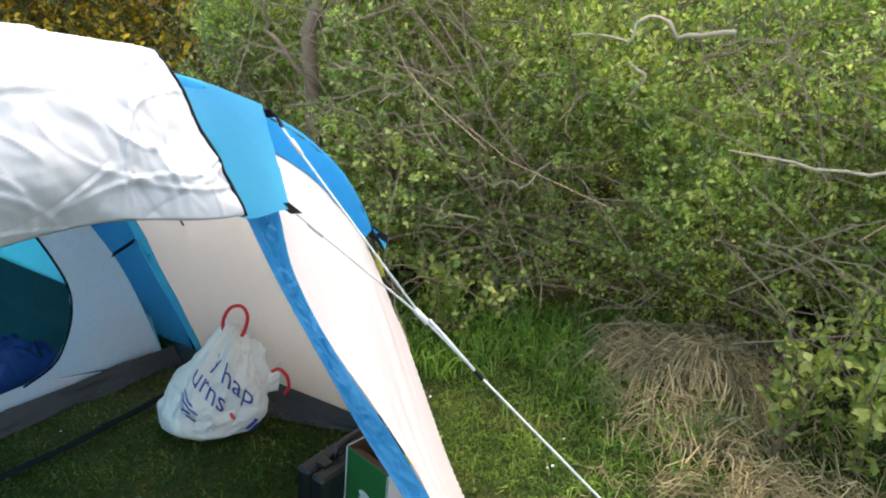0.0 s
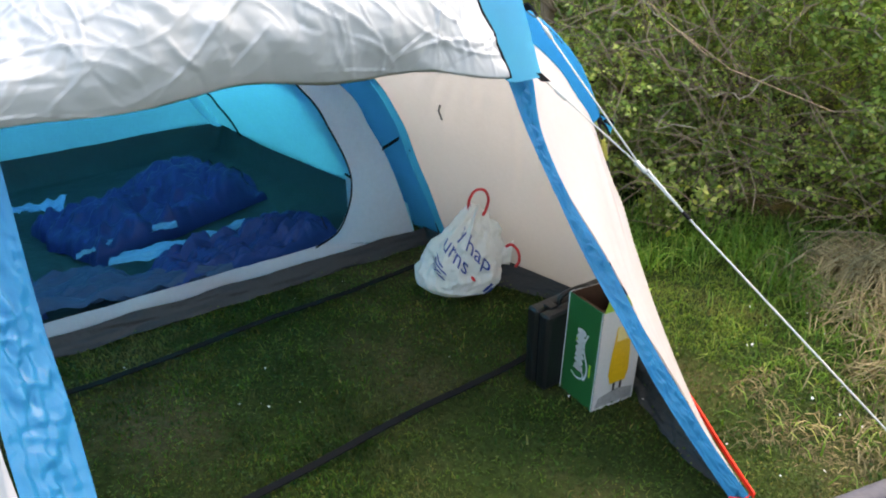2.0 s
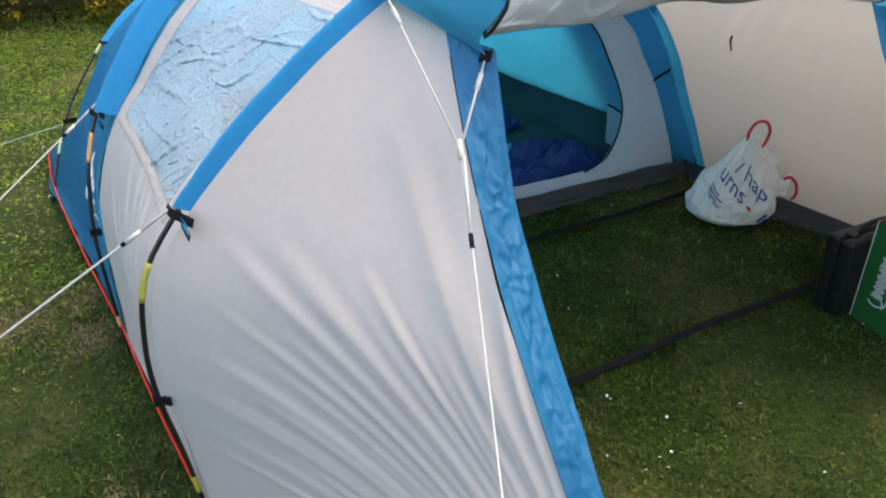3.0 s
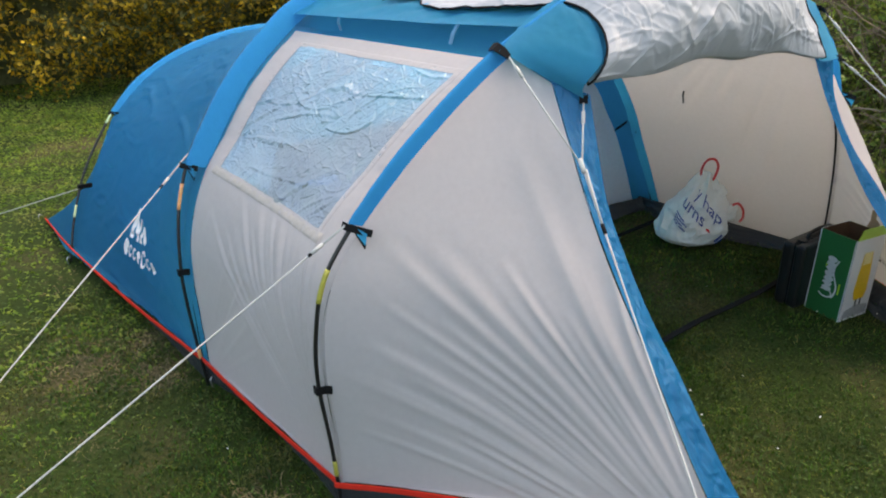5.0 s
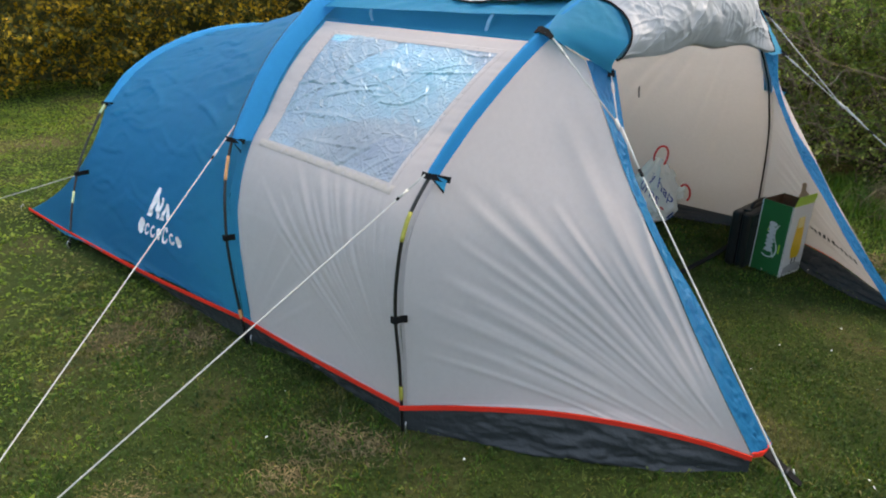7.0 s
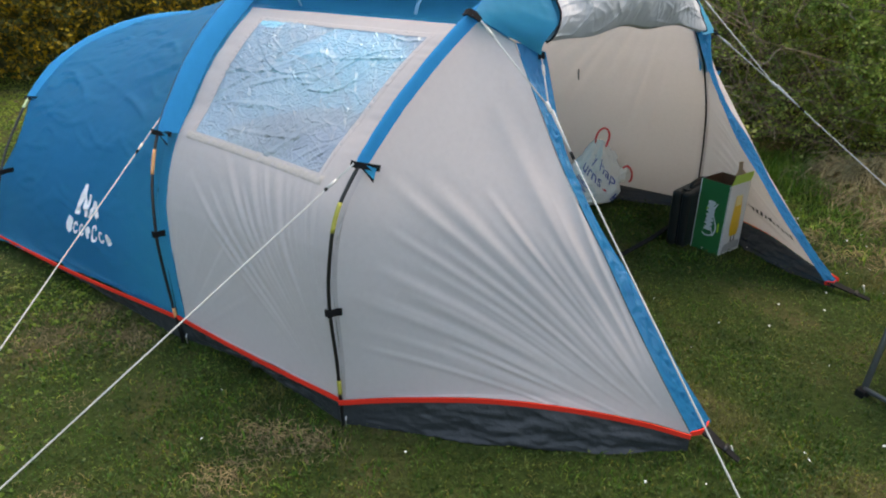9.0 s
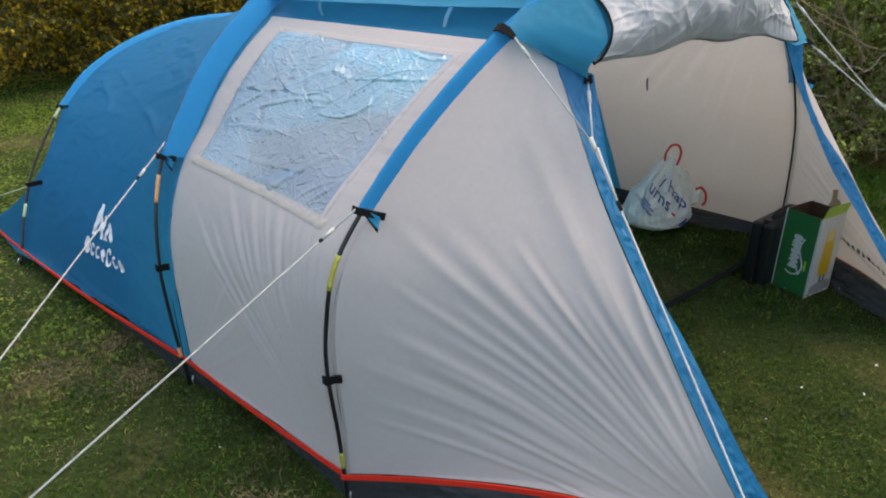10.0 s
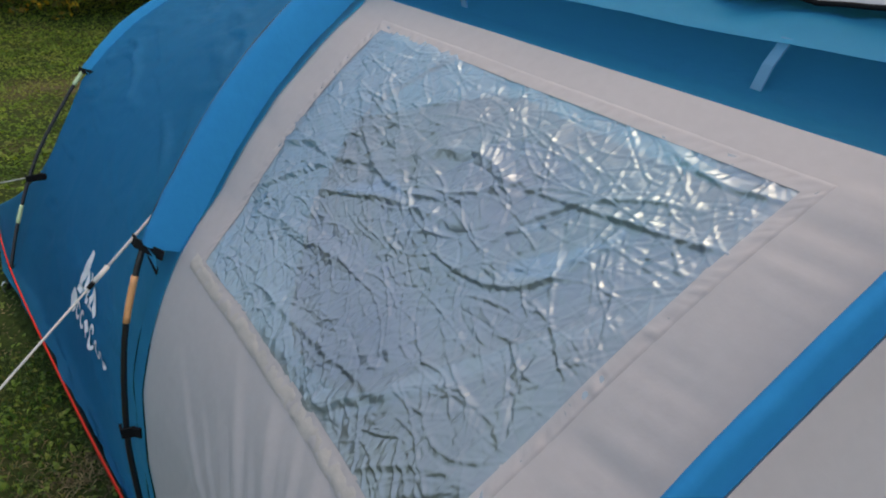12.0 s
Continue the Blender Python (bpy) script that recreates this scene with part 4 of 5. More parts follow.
for c0, d in ((FL * .4 + FL_IN * .6, (.13, -.02)), (FR * .5 + FR_IN * .5, (.16, .0))):
    pts = [c0 + np.array([d[0] * k, d[1] * k, -c0[2] * .75 * k]) for k in (-.05, .3, .65, 1)]
    strap_ = part("corner_strap", ribbon("corner_strap", pts, lambda i: (0, .019 - .004 * i, .003), .003), BLACK, tent, "black corner webbing")
    part("corner_buckle", tube("corner_buckle", [pts[2] + np.array([0, -.015, .004]), pts[2] + np.array([0, .015, .004])], .007, 6), PLASTIC_PART, strap_, "black plastic buckle")


# pegs
def peg_at(p, lean):
    w = TENT @ Vector(p)
    ob = thing("tent_peg", "steel hook tent peg pushed into the grass", "tent peg", Matrix.Translation(w) @ pose(0, 0, 0, 12 * lean[0], 12 * lean[1], 0), "tent pegs")
    part("shaft", tube("shaft", [(0, 0, -.06), (0, 0, .02), (0, .003, .030), (0, .012, .036), (0, .020, .030), (0, .022, .022)], .0028, 6), STEEL, ob)
    return ob


for p, l in [((.13, -.082, 0), (1, 0)), ((-.684, -.132, 0), (1, 0)), ((-2.11, -.262, 0), (1, 0)), (PEGS[0], (1, 1)), (PEGS[1], (1, -1)), (PEGS[2], (-1, -1)), (PEGS[3], (1, 1)), ((1.12, .56, 0), (0, -1)), ((1.16, 1.95, 0), (0, -1)), ((-2.82, -.24, 0), (1, 1))]:
    peg_at(p, l)


def on_fly(x, z):
    """The left flank of the bedroom at x along the tent and z above the grass."""
    a = min(1, max(0, (-.70 - .19 * z - x) / (1.43 + .29 * z)))
    lo, hi = 0.0, 0.4
    for _ in range(24):
        mid = (lo + hi) / 2
        lo, hi = (mid, hi) if bedroom(a, mid)[2] < z else (lo, mid)
    p = bedroom(a, lo)
    return p + outward(p) * .004


def printed(name, outline, place, parent, mat_, label="", steps=5):
    """A flat printed shape: outline in the plane, laid on a surface by place(x, y)."""
    bm = bmesh.new()
    bm.faces.new([bm.verts.new((x, y, 0)) for x, y in outline])
    bmesh.ops.triangulate(bm, faces=bm.faces[:])
    bmesh.ops.subdivide_edges(bm, edges=bm.edges[:], cuts=steps, use_grid_fill=True)
    for v in bm.verts:
        v.co = Vector(place(v.co.x, v.co.y))
    return part(name, bm, mat_, parent, label)


def bar(x0, y0, x1, y1):
    return [(x0, y0), (x1, y0), (x1, y1), (x0, y1)]


def ring(cx, cy, rx, ry, thick, a0=0, a1=360, n=20):
    pts = [(cx + rx * math.cos(radians(lerp(a0, a1, k / n))), cy + ry * math.sin(radians(lerp(a0, a1, k / n)))) for k in range(n + 1)]
    return pts + [(cx + (rx - thick) * math.cos(radians(lerp(a1, a0, k / n))), cy + (ry - thick) * math.sin(radians(lerp(a1, a0, k / n)))) for k in range(n + 1)]


# white mark on the bedroom flank: peaks over a row of plain shapes
mark = lambda x, y: on_fly(-1.45 + x, .30 + y + .07 * x)
printed("printed_mark", [(-.085, 0), (-.05, 0), (-.022, .07), (-.002, 0), (.018, 0), (.045, .095), (.022, .095), (.008, .05), (-.018, .125), (-.042, .125)][::-1], mark, fly, WHITE, "white printed mark")
printed("printed_mark", [(.024, 0), (.06, 0), (.08, .05), (.10, 0), (.122, .02), (.092, .078), (.07, .078), (.054, .046)][::-1], mark, fly, WHITE, "white printed mark")
for k, (w, h) in enumerate([(.056, .070), (.046, .050), (.046, .050), (.044, .050), (.046, .070), (.046, .050), (.046, .050)]):
    printed("printed_bar", ring(-.135 + k * .0565, -.062 + (h - .05) * .3, w * .5, h * .52, .0105, 10 + 20 * (k % 3), 340), mark, fly, WHITE, "", 1)
INKDARK = solid("dark_print", (.03, .03, .035), .6)
for k in range(13):
    q = lambda x, y: np.array(wing_r(.40 + x, .115 + y)) + np.array([-.012, -.012, 0])
    printed("printed_bar", bar(k * .036, 0, k * .036 + .022, .022), q, tent, INKDARK, "", 0)

# ---- ground ----
def ground_point(a, b):
    s = lambda t: math.copysign(abs(t) ** 3, t)
    x, y = -1.5 + 400 * s(2 * a - 1), 1.0 + 400 * s(2 * b - 1)
    near = max(0, 1 - math.hypot(x, y) / 25)
    return (x, y, near * 0.010 * fbm(x * 1.5, y * 1.5))


ground = part("ground", sheet("ground", ground_point, 160, 160), SOIL, None)
tagged(ground, "mown grass lawn with bare and mossy patches", "ground", kind="structure")

TENT_INV = TENT.inverted()


def hide_mask(pts):
    """True where the tent's floor or bedroom lies."""
    m = np.array(TENT_INV)
    q = pts @ m[:2, :2].T + m[:2, 3]
    return (q[:, 0] < -.97 + .11 * q[:, 1]) & (q[:, 0] > -2.72) & (q[:, 1] > -.08) & (q[:, 1] < 2.32)


def blades(name, pts, height, width, lean=0.7, seed=3):
    """Bent grass blades, two quads' worth of triangles each."""
    r = np.random.default_rng(seed)
    n = len(pts)
    az = r.uniform(0, 2 * np.pi, n)
    side = np.stack([np.cos(az), np.sin(az), np.zeros(n)], 1)
    fwd = np.stack([-np.sin(az), np.cos(az), np.zeros(n)], 1)
    h = height * r.uniform(.5, 1.3, n)[:, None]
    w = width * r.uniform(.6, 1.3, n)[:, None]
    k = lean * r.uniform(.2, 1.3, n)[:, None]
    up = np.array([0, 0, 1.0])
    base = np.column_stack([pts, np.full(n, -.004)])
    v = np.stack([base - side * w, base + side * w,
                  base + up * h * .6 + fwd * h * k * .35 - side * w * .8, base + up * h * .6 + fwd * h * k * .35 + side * w * .8,
                  base + up * h * (1 - .3 * k) + fwd * h * k], 1).reshape(-1, 3)
    i = np.arange(n)[:, None] * 5
    quad = (i + np.array([0, 1, 3, 2])).tolist()
    tri = (i + np.array([2, 3, 4])).tolist()
    me = bpy.data.meshes.new(name)
    me.from_pydata(v.tolist(), [], quad + tri)
    me.update()
    return me


# worn patches: place and size
BARE = [(-1.75, -.14, .09), (-1.58, -.15, .06), (-2.76, .28, .13), (-2.45, .35, .09), (-2.65, .53, .07), (-2.39, -.06, .07), (-1.80, -.33, .07), (.50, 1.50, .11), (.56, 1.40, .08), (.37, 1.72, .08), (-3.3, .9, .12), (-2.2, -.55, .1)]


def scatter(n, x0, x1, y0, y1, r, clump=2.2, fade=0.0):
    p = np.column_stack([r.uniform(x0, x1, n), r.uniform(y0, y1, n)])
    p = p[~hide_mask(p)]
    step = 256
    xs, ys = np.linspace(x0, x1, step), np.linspace(y0, y1, step)
    field = np.array([[noise.noise(Vector((a * clump, b * clump, 1.7))) for b in ys] for a in xs])
    ix = np.minimum(((p[:, 0] - x0) / (x1 - x0) * step).astype(int), step - 1)
    iy = np.minimum(((p[:, 1] - y0) / (y1 - y0) * step).astype(int), step - 1)
    p = p[field[ix, iy] > r.uniform(-.9, .30, len(p))]
    if fade:
        rim = np.minimum.reduce([p[:, 0] - x0, x1 - p[:, 0], p[:, 1] - y0, y1 - p[:, 1]])
        p = p[rim / fade > r.uniform(0, 1, len(p))]
    bare = np.zeros(len(p))
    for x, y, size in BARE:
        bare = np.maximum(bare, np.exp(-((p[:, 0] - x) ** 2 + (p[:, 1] - y) ** 2) / size ** 2))
    return p[r.uniform(0, 1, len(p)) > .93 * bare]


GR = np.random.default_rng(11)
grass = thing("grass", "short mown green grass with straw-coloured bits", "grass", kind="stuff")
part("blades", blades("blades", scatter(310000, -3.2, 1.7, -1.7, 2.9, GR), .019, .0018, 1.0, 4), BLADE, grass)
part("blades", blades("blades", scatter(50000, -3.0, 2.5, -2.0, 5.5, GR, .9), .027, .0032, 1.0, 5), BLADE, grass)
part("moss", blades("moss", scatter(66000, -3.2, 1.7, -1.7, 2.9, GR, 4.0), .010, .0034, 1.2, 25), MOSS, grass)
# blades coloured brighter for the better lit lawn behind the tent
part("far_blades", blades("far_blades", scatter(190000, -8.2, -2.2, -2.8, 5.8, GR, .9, 1.3), .015, .0085, 1.6, 15), PALE_LIT_GRASS, grass)

thatch = np.vstack([GR.normal((x, y), size * .75, (int(45000 * size * size) + 50, 2)) for x, y, size in BARE])
part("thatch", blades("thatch", thatch, .012, .0022, 3.0, 35), THATCH, grass)

r_ = np.random.default_rng(31)
p_ = scatter(34000, -3.6, 1.7, -1.7, 2.9, r_, 3.0)
n = len(p_)
al_ = np.column_stack([r_.normal(0, 1, (n, 2)), r_.normal(.15, .2, n)])
al_ /= np.linalg.norm(al_, axis=1)[:, None]
nn_ = np.column_stack([r_.normal(0, .3, (n, 2)), np.ones(n)])
CLOVERS = (np.column_stack([p_, r_.uniform(.008, .026, n)]), nn_, al_, r_.uniform(.007, .015, n), r_.uniform(.005, .011, n))

# ---- hedges ----
HEDGE = spline([(-1.35, 4.3), (-.75, 3.55), (-.35, 3.05), (.05, 2.93), (.45, 2.95), (.85, 2.92), (1.17, 2.70), (1.42, 2.42), (1.75, 2.14), (2.3, 1.85), (3.2, 1.4)], 200)
FARHEDGE = spline([(-12, .2), (-8.5, 2.2), (-6.6, 3.45), (-5.6, 4.2), (-4.8, 5.1), (-3.6, 5.6), (-2.4, 5.3), (-1.35, 4.3)], 200)


def leaf_mesh(name, centres, normals, along, length, width):
    n = len(centres)
    side = np.cross(normals, along)
    side /= np.linalg.norm(side, axis=1)[:, None] + 1e-9
    L, W = length[:, None], width[:, None]
    v = np.stack([centres, centres + along * L * .5 + side * W * .5 + normals * L * .06, centres + along * L + normals * L * -.08, centres + along * L * .5 - side * W * .5 + normals * L * .06], 1).reshape(-1, 3)
    f = (np.arange(n)[:, None] * 4 + np.array([0, 1, 2, 3])).tolist()
    me = bpy.data.meshes.new(name)
    me.from_pydata(v.tolist(), [], f)
    me.update()
    return me


def unit(a):
    return a / (np.linalg.norm(a, axis=1)[:, None] + 1e-9)


def sprigs(curve, count, height, depth, r, leaves=14, leaf=.030, twig=.22, out_of=(0, 1)):
    """Leafy twigs over the face of a hedge; returns leaf arrays and twig ends."""
    s = r.uniform(0, 1, int(count * 1.7))
    i = np.minimum((s * (len(curve) - 1)).astype(int), len(curve) - 2)
    p = curve[i] + (curve[i + 1] - curve[i]) * (s * (len(curve) - 1) - i)[:, None]
    t = unit(curve[i + 1] - curve[i])
    nrm = np.column_stack([t[:, 1], -t[:, 0]])
    z = height * r.uniform(0, 1, len(s)) ** .85
    clump = np.array([noise.noise(Vector((a * 2.6, b * 2.6, c * 2.6 + 4))) for a, b, c in np.column_stack([p, z])])
    keep = np.argsort(-(clump + r.uniform(-.45, .45, len(s))))[:count]
    p, t, nrm, z = p[keep], t[keep], nrm[keep], z[keep]
    lump = np.array([fbm(a * 1.6, b * 1.6, c * 1.6) for a, b, c in np.column_stack([p, z])])
    back = r.uniform(0, 1, count) ** 1.5 * depth - .30 * lump - .16 * np.sin(np.clip(z / height, 0, 1) * np.pi) + .12 * z
    base = np.column_stack([p - nrm * back[:, None], z])
    d = unit(np.column_stack([nrm * r.uniform(-.1, .9, count)[:, None] + t * r.uniform(-.8, .8, count)[:, None], r.uniform(-.1, 1.0, count)]))
    ln = twig * r.uniform(.5, 1.4, count)
    tips = base + d * ln[:, None]
    k = np.tile((np.arange(leaves) + .5) / leaves, count)
    idx = np.repeat(np.arange(count), leaves)
    m = len(idx)
    c = base[idx] + (d * ln[:, None])[idx] * k[:, None] + r.normal(0, .006, (m, 3))
    al = unit(d[idx] * .5 + r.normal(0, .7, (m, 3)))
    nn = unit(np.column_stack([r.normal(0, .6, (m, 2)), r.uniform(.2, 1, m)]) + np.column_stack([nrm[idx] * .4, np.zeros(m)]))
    nn = unit(nn - al * np.sum(nn * al, 1)[:, None])
    L = leaf * r.uniform(.5, 1.35, m)
    return (c, nn, al, L, L * r.uniform(.45, .75, m)), base, tips


def sticks(name, a, b, r0, r1, mid=None):
    """Many thin three-sided twigs in one mesh."""
    n = len(a)
    d = unit(b - a)
    s = unit(np.cross(d, np.tile([.3, .2, .9], (n, 1))))
    o = np.cross(d, s)
    rings = []
    for p, r_ in ((a, r0), (b, r1)):
        for k in range(3):
            an = 2 * np.pi * k / 3
            rings.append(p + (s * np.cos(an) + o * np.sin(an)) * r_)
    v = np.stack(rings, 1).reshape(-1, 3)
    i = np.arange(n)[:, None] * 6
    f = np.concatenate([i + np.array(q) for q in ((0, 1, 4, 3), (1, 2, 5, 4), (2, 0, 3, 5))]).tolist()
    me = bpy.data.meshes.new(name)
    me.from_pydata(v.tolist(), [], f)
    me.update()
    return me


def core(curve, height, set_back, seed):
    """Ragged sheet coloured dark to stand for the shade deep inside a hedge."""
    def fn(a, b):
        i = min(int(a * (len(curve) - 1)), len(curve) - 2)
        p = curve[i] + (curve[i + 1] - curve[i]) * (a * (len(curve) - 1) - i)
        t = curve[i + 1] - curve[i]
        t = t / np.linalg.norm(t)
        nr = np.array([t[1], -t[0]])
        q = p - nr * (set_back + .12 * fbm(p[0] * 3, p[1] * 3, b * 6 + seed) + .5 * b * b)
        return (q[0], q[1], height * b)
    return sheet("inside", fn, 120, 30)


HR = np.random.default_rng(21)
part("clover", leaf_mesh("clover", *CLOVERS), CLOVER, grass)
hedge = thing("hedge", "overgrown green hedge of thin twigs and small leaves", "hedge", kind="stuff")
arr, tb, tt2 = sprigs(HEDGE, 14000, 1.66, .8, HR, 16, .025, .17)
part("leaves", leaf_mesh("leaves", *arr), LEAF, hedge)
part("twigs", sticks("twigs", tb, tt2, .0032, .0012), TWIG, hedge)
arr, tb, tt2 = sprigs(HEDGE, 1900, 1.66, .25, HR, 13, .029, .22)
part("young_leaves", leaf_mesh("young_leaves", *arr), PALELEAF, hedge)
part("inside", core(HEDGE, 1.55, .80, 1), HEDGE_SHADE, hedge)


# long bare twigs among the leaves
n = 1700
s_ = HR.uniform(0, 1, n)
p_ = np.array([on2(HEDGE, q) for q in s_])
tn = unit(np.array([on2(HEDGE, min(1, q + .02)) - on2(HEDGE, max(0, q - .02)) for q in s_]))
nr_ = np.column_stack([tn[:, 1], -tn[:, 0]])
a_ = np.column_stack([p_ - nr_ * HR.uniform(-.22, .45, n)[:, None], HR.uniform(.02, 1.4, n)])
d_ = np.column_stack([tn * HR.normal(0, .8, n)[:, None] + nr_ * HR.normal(.1, .25, n)[:, None], HR.normal(.45, .6, n)])
steps_, at_ = [], a_
for k in range(4):
    nxt = at_ + d_ * HR.uniform(.07, .17, n)[:, None]
    steps_.append((at_, nxt))
    at_, d_ = nxt, d_ + HR.normal(0, .32, (n, 3)) + np.array([0, 0, -.10])
part("bare_twigs", sticks("bare_twigs", np.vstack([q[0] for q in steps_]), np.vstack([q[1] for q in steps_]), .0026, .0020), TWIG, hedge)


def branch(p0, p1, bend, r0, r1, mat_, seed, n=14):
    """A crooked bough."""
    p0, p1 = np.array(p0, float), np.array(p1, float)
    pts = []
    for k in range(n + 1):
        s = k / n
        w = np.array([fbm(s * 2.2, seed, 0), fbm(s * 2.2, seed, 5), fbm(s * 2.2, seed, 9)]) * bend * math.sin(math.pi * s) ** .6
        pts.append(lerp(p0, p1, s) + w)
    return part("branch", tube("branch", pts, r0, 6, r1), mat_, hedge)


for k in range(46):
    s = HR.uniform(.08, .95)
    p = on2(HEDGE, s)
    t_ = on2(HEDGE, min(1, s + .02)) - on2(HEDGE, s - .02)
    t_ = t_ / np.linalg.norm(t_)
    nr = np.array([t_[1], -t_[0]])
    z0 = HR.uniform(.25, 1.7)
    d = HR.uniform(-.15, .22)
    q0 = np.array([*(p + nr * (d - .12)), z0])
    ln = HR.uniform(.3, .9)
    sg = HR.choice([-1, 1])
    q1 = q0 + np.array([*(t_ * sg * ln + nr * HR.uniform(-.1, .2)), HR.uniform(-.25, .35)])
    branch(q0, q1, HR.uniform(.1, .3), HR.uniform(.004, .009), .002, PALEBARK if k % 3 == 0 else TWIG, k * 1.7)
branch((1.62, 2.0, .98), (.92, 2.42, .93), .10, .009, .003, PALEBARK, 3.3)
branch((.95, 2.65, 1.28), (.42, 2.78, 1.22), .14, .010, .004, PALEBARK, 8.1)
branch((.62, 2.72, 1.15), (.74, 2.70, .92), .10, .008, .004, PALEBARK, 12.4)
branch((-.62, 3.28, .0), (-.52, 3.22, 1.75), .12, .042, .030, TWIG, 5.2)
branch((-.54, 3.18, .9), (-.80, 3.05, 1.45), .12, .012, .005, TWIG, 6.6)

gorse = thing("gorse_hedge", "distant gorse hedge with yellow flowers", "hedge", kind="stuff")
arr, tb, tt2 = sprigs(FARHEDGE, 9500, 2.0, .9, HR, 14, .05, .30)
part("leaves", leaf_mesh("leaves", *arr), GORSE, gorse)
part("inside", core(FARHEDGE, 1.95, .9, 5), HEDGE_SHADE, gorse)
# unseen hedge, added behind the camera to darken reflections and low skylight
FIELD = spline([(3.2, 1.4), (6, 0), (8, -4), (6, -9), (0, -11), (-7, -10), (-12, -6), (-13.5, -2), (-12, .2)], 200)
unseen_hedge = thing("unseen_hedge", "unseen dark hedge added behind the camera to darken reflections", "hedge", kind="stuff")
part("inside", core(FIELD, 2.6, .3, 7), HEDGE_SHADE, unseen_hedge)

# long grass, dead grass and sprigs at the hedge foot
verge = thing("verge_grass", "long green grass at the hedge foot", "grass", kind="stuff")
p = np.column_stack([HR.uniform(-.55, 1.15, 5200), HR.uniform(2.05, 3.0, 5200)])
keep = p[:, 1] > 2.35 + .25 * np.array([fbm(x * 2, 1) for x in p[:, 0]]) - .25 * (p[:, 0] > .75)
part("blades", blades("blades", p[keep], .12, .0032, 1.1, 6), LONGGRASS, verge)
p = np.column_stack([HR.normal(.80, .28, 1800), HR.normal(2.0, .32, 1800)])
part("blades", blades("blades", p, .055, .0028, 1.2, 8), LONGGRASS, verge)
# pale short blades that also brighten the dim lawn beside the hedge
p = np.column_stack([HR.uniform(.0, 1.5, 26000), HR.uniform(1.0, 2.75, 26000)])
p = p[(p[:, 0] * .53 + p[:, 1] * .848 > 1.66) & (np.array([noise.noise(Vector((x * 2.2, y * 2.2, 4.4))) for x, y in p]) > HR.uniform(-.6, .35, len(p)))]
part("short_blades", blades("short_blades", p, .024, .0020, 1.2, 18), PALE_LIT_GRASS, verge)
dead = thing("dead_grass", "heap of dry straw-coloured grass by the hedge", "dry grass", kind="stuff")


def tufts(name, centres, strands, length, spread, droop, r):
    """Arching dry strands, tuft by tuft, each tuft bent its own way."""
    n = len(centres) * strands
    idx = np.repeat(np.arange(len(centres)), strands)
    way = r.uniform(0, 2 * np.pi, len(centres))[idx] + r.normal(0, .75, n)
    flat = np.column_stack([np.cos(way), np.sin(way), np.zeros(n)])
    ln = (length * r.uniform(.5, 1.3, n))[:, None]
    at = centres[idx] + np.column_stack([r.normal(0, spread, (n, 2)), r.uniform(0, .012, n)])
    rise = r.uniform(.35, 1.0, n)[:, None]
    up = np.array([0, 0, 1.0])
    q = [at, at + flat * ln * .18 + up * ln * .38 * rise, at + flat * ln * .5 + up * ln * .52 * rise, at + flat * ln * .85 + up * ln * (.52 - droop) * rise]
    q = [np.column_stack([v[:, :2], np.maximum(v[:, 2], .006)]) for v in q]
    return sticks(name, np.vstack(q[:3]), np.vstack(q[1:]), .0019, .0013)


n = 48
c = np.column_stack([HR.normal(.98, .17, n), HR.normal(2.46, .13, n), np.zeros(n)])
c[:, 2] = .13 * np.exp(-((c[:, 0] - 1.0) / .22) ** 2 - ((c[:, 1] - 2.46) / .18) ** 2)
part("straws", tufts("straws", c, 40, .19, .024, .45, HR), STRAW, dead)
n = 60
c = np.column_stack([HR.normal(1.02, .17, n), HR.normal(1.98, .24, n), np.zeros(n)])
part("straws", tufts("straws", c, 14, .20, .03, .40, HR), STRAW, dead)
n = 26
c = np.column_stack([HR.uniform(.35, .85, n), HR.uniform(1.35, 1.9, n), np.zeros(n)])
part("straws", tufts("straws", c, 12, .06, .03, .45, HR), STRAW, dead)


def sapling(name, foot, tall, leaves, spread, leaf, mat_, seed, label):
    """A small leafy plant: a few stems with leaves along them."""
    r = np.random.default_rng(seed)
    plant = thing(name, label, "shrub", Matrix.Translation(Vector(foot)))
    stems = 7
    cs, al = [], []
    for k in range(stems):
        tip = np.array([r.normal(0, spread), r.normal(0, spread), tall * r.uniform(.6, 1.1)])
        pts = [tip * s + np.array([.03 * fbm(s * 3, k), .03 * fbm(s * 3, k + 9), 0]) for s in np.linspace(0, 1, 9)]
        part("stem", tube("stem", pts, .004, 5, .0015), TWIG, plant)
        for q in r.uniform(.25, 1, leaves // stems):
            cs.append(on2(np.array(pts), q) + r.normal(0, .025, 3))
            al.append(r.normal(0, 1, 3) + np.array([0, 0, .5]))
    cs, al = np.array(cs), unit(np.array(al))
    nn = r.normal(0, .5, cs.shape) + np.array([0, -.3, 1])
    nn = unit(nn - al * np.sum(nn * al, 1)[:, None])
    ln = leaf * r.uniform(.6, 1.3, len(cs))
    part("leaves", leaf_mesh("leaves", cs, nn, al, ln, ln * .65), mat_, plant)
    return plant


sapling("shrub", (.02, 2.72, 0), .42, 420, .13, .034, PALELEAF, 3, "small bright green shrub at the hedge foot")
sapling("shrub", (.28, 2.86, 0), .38, 260, .12, .03, LEAF, 4, "small green shrub at the hedge foot")
sapling("shrub", (1.13, 2.05, 0), .62, 240, .12, .042, PALELEAF, 5, "young shrub with pale yellow-green leaves")
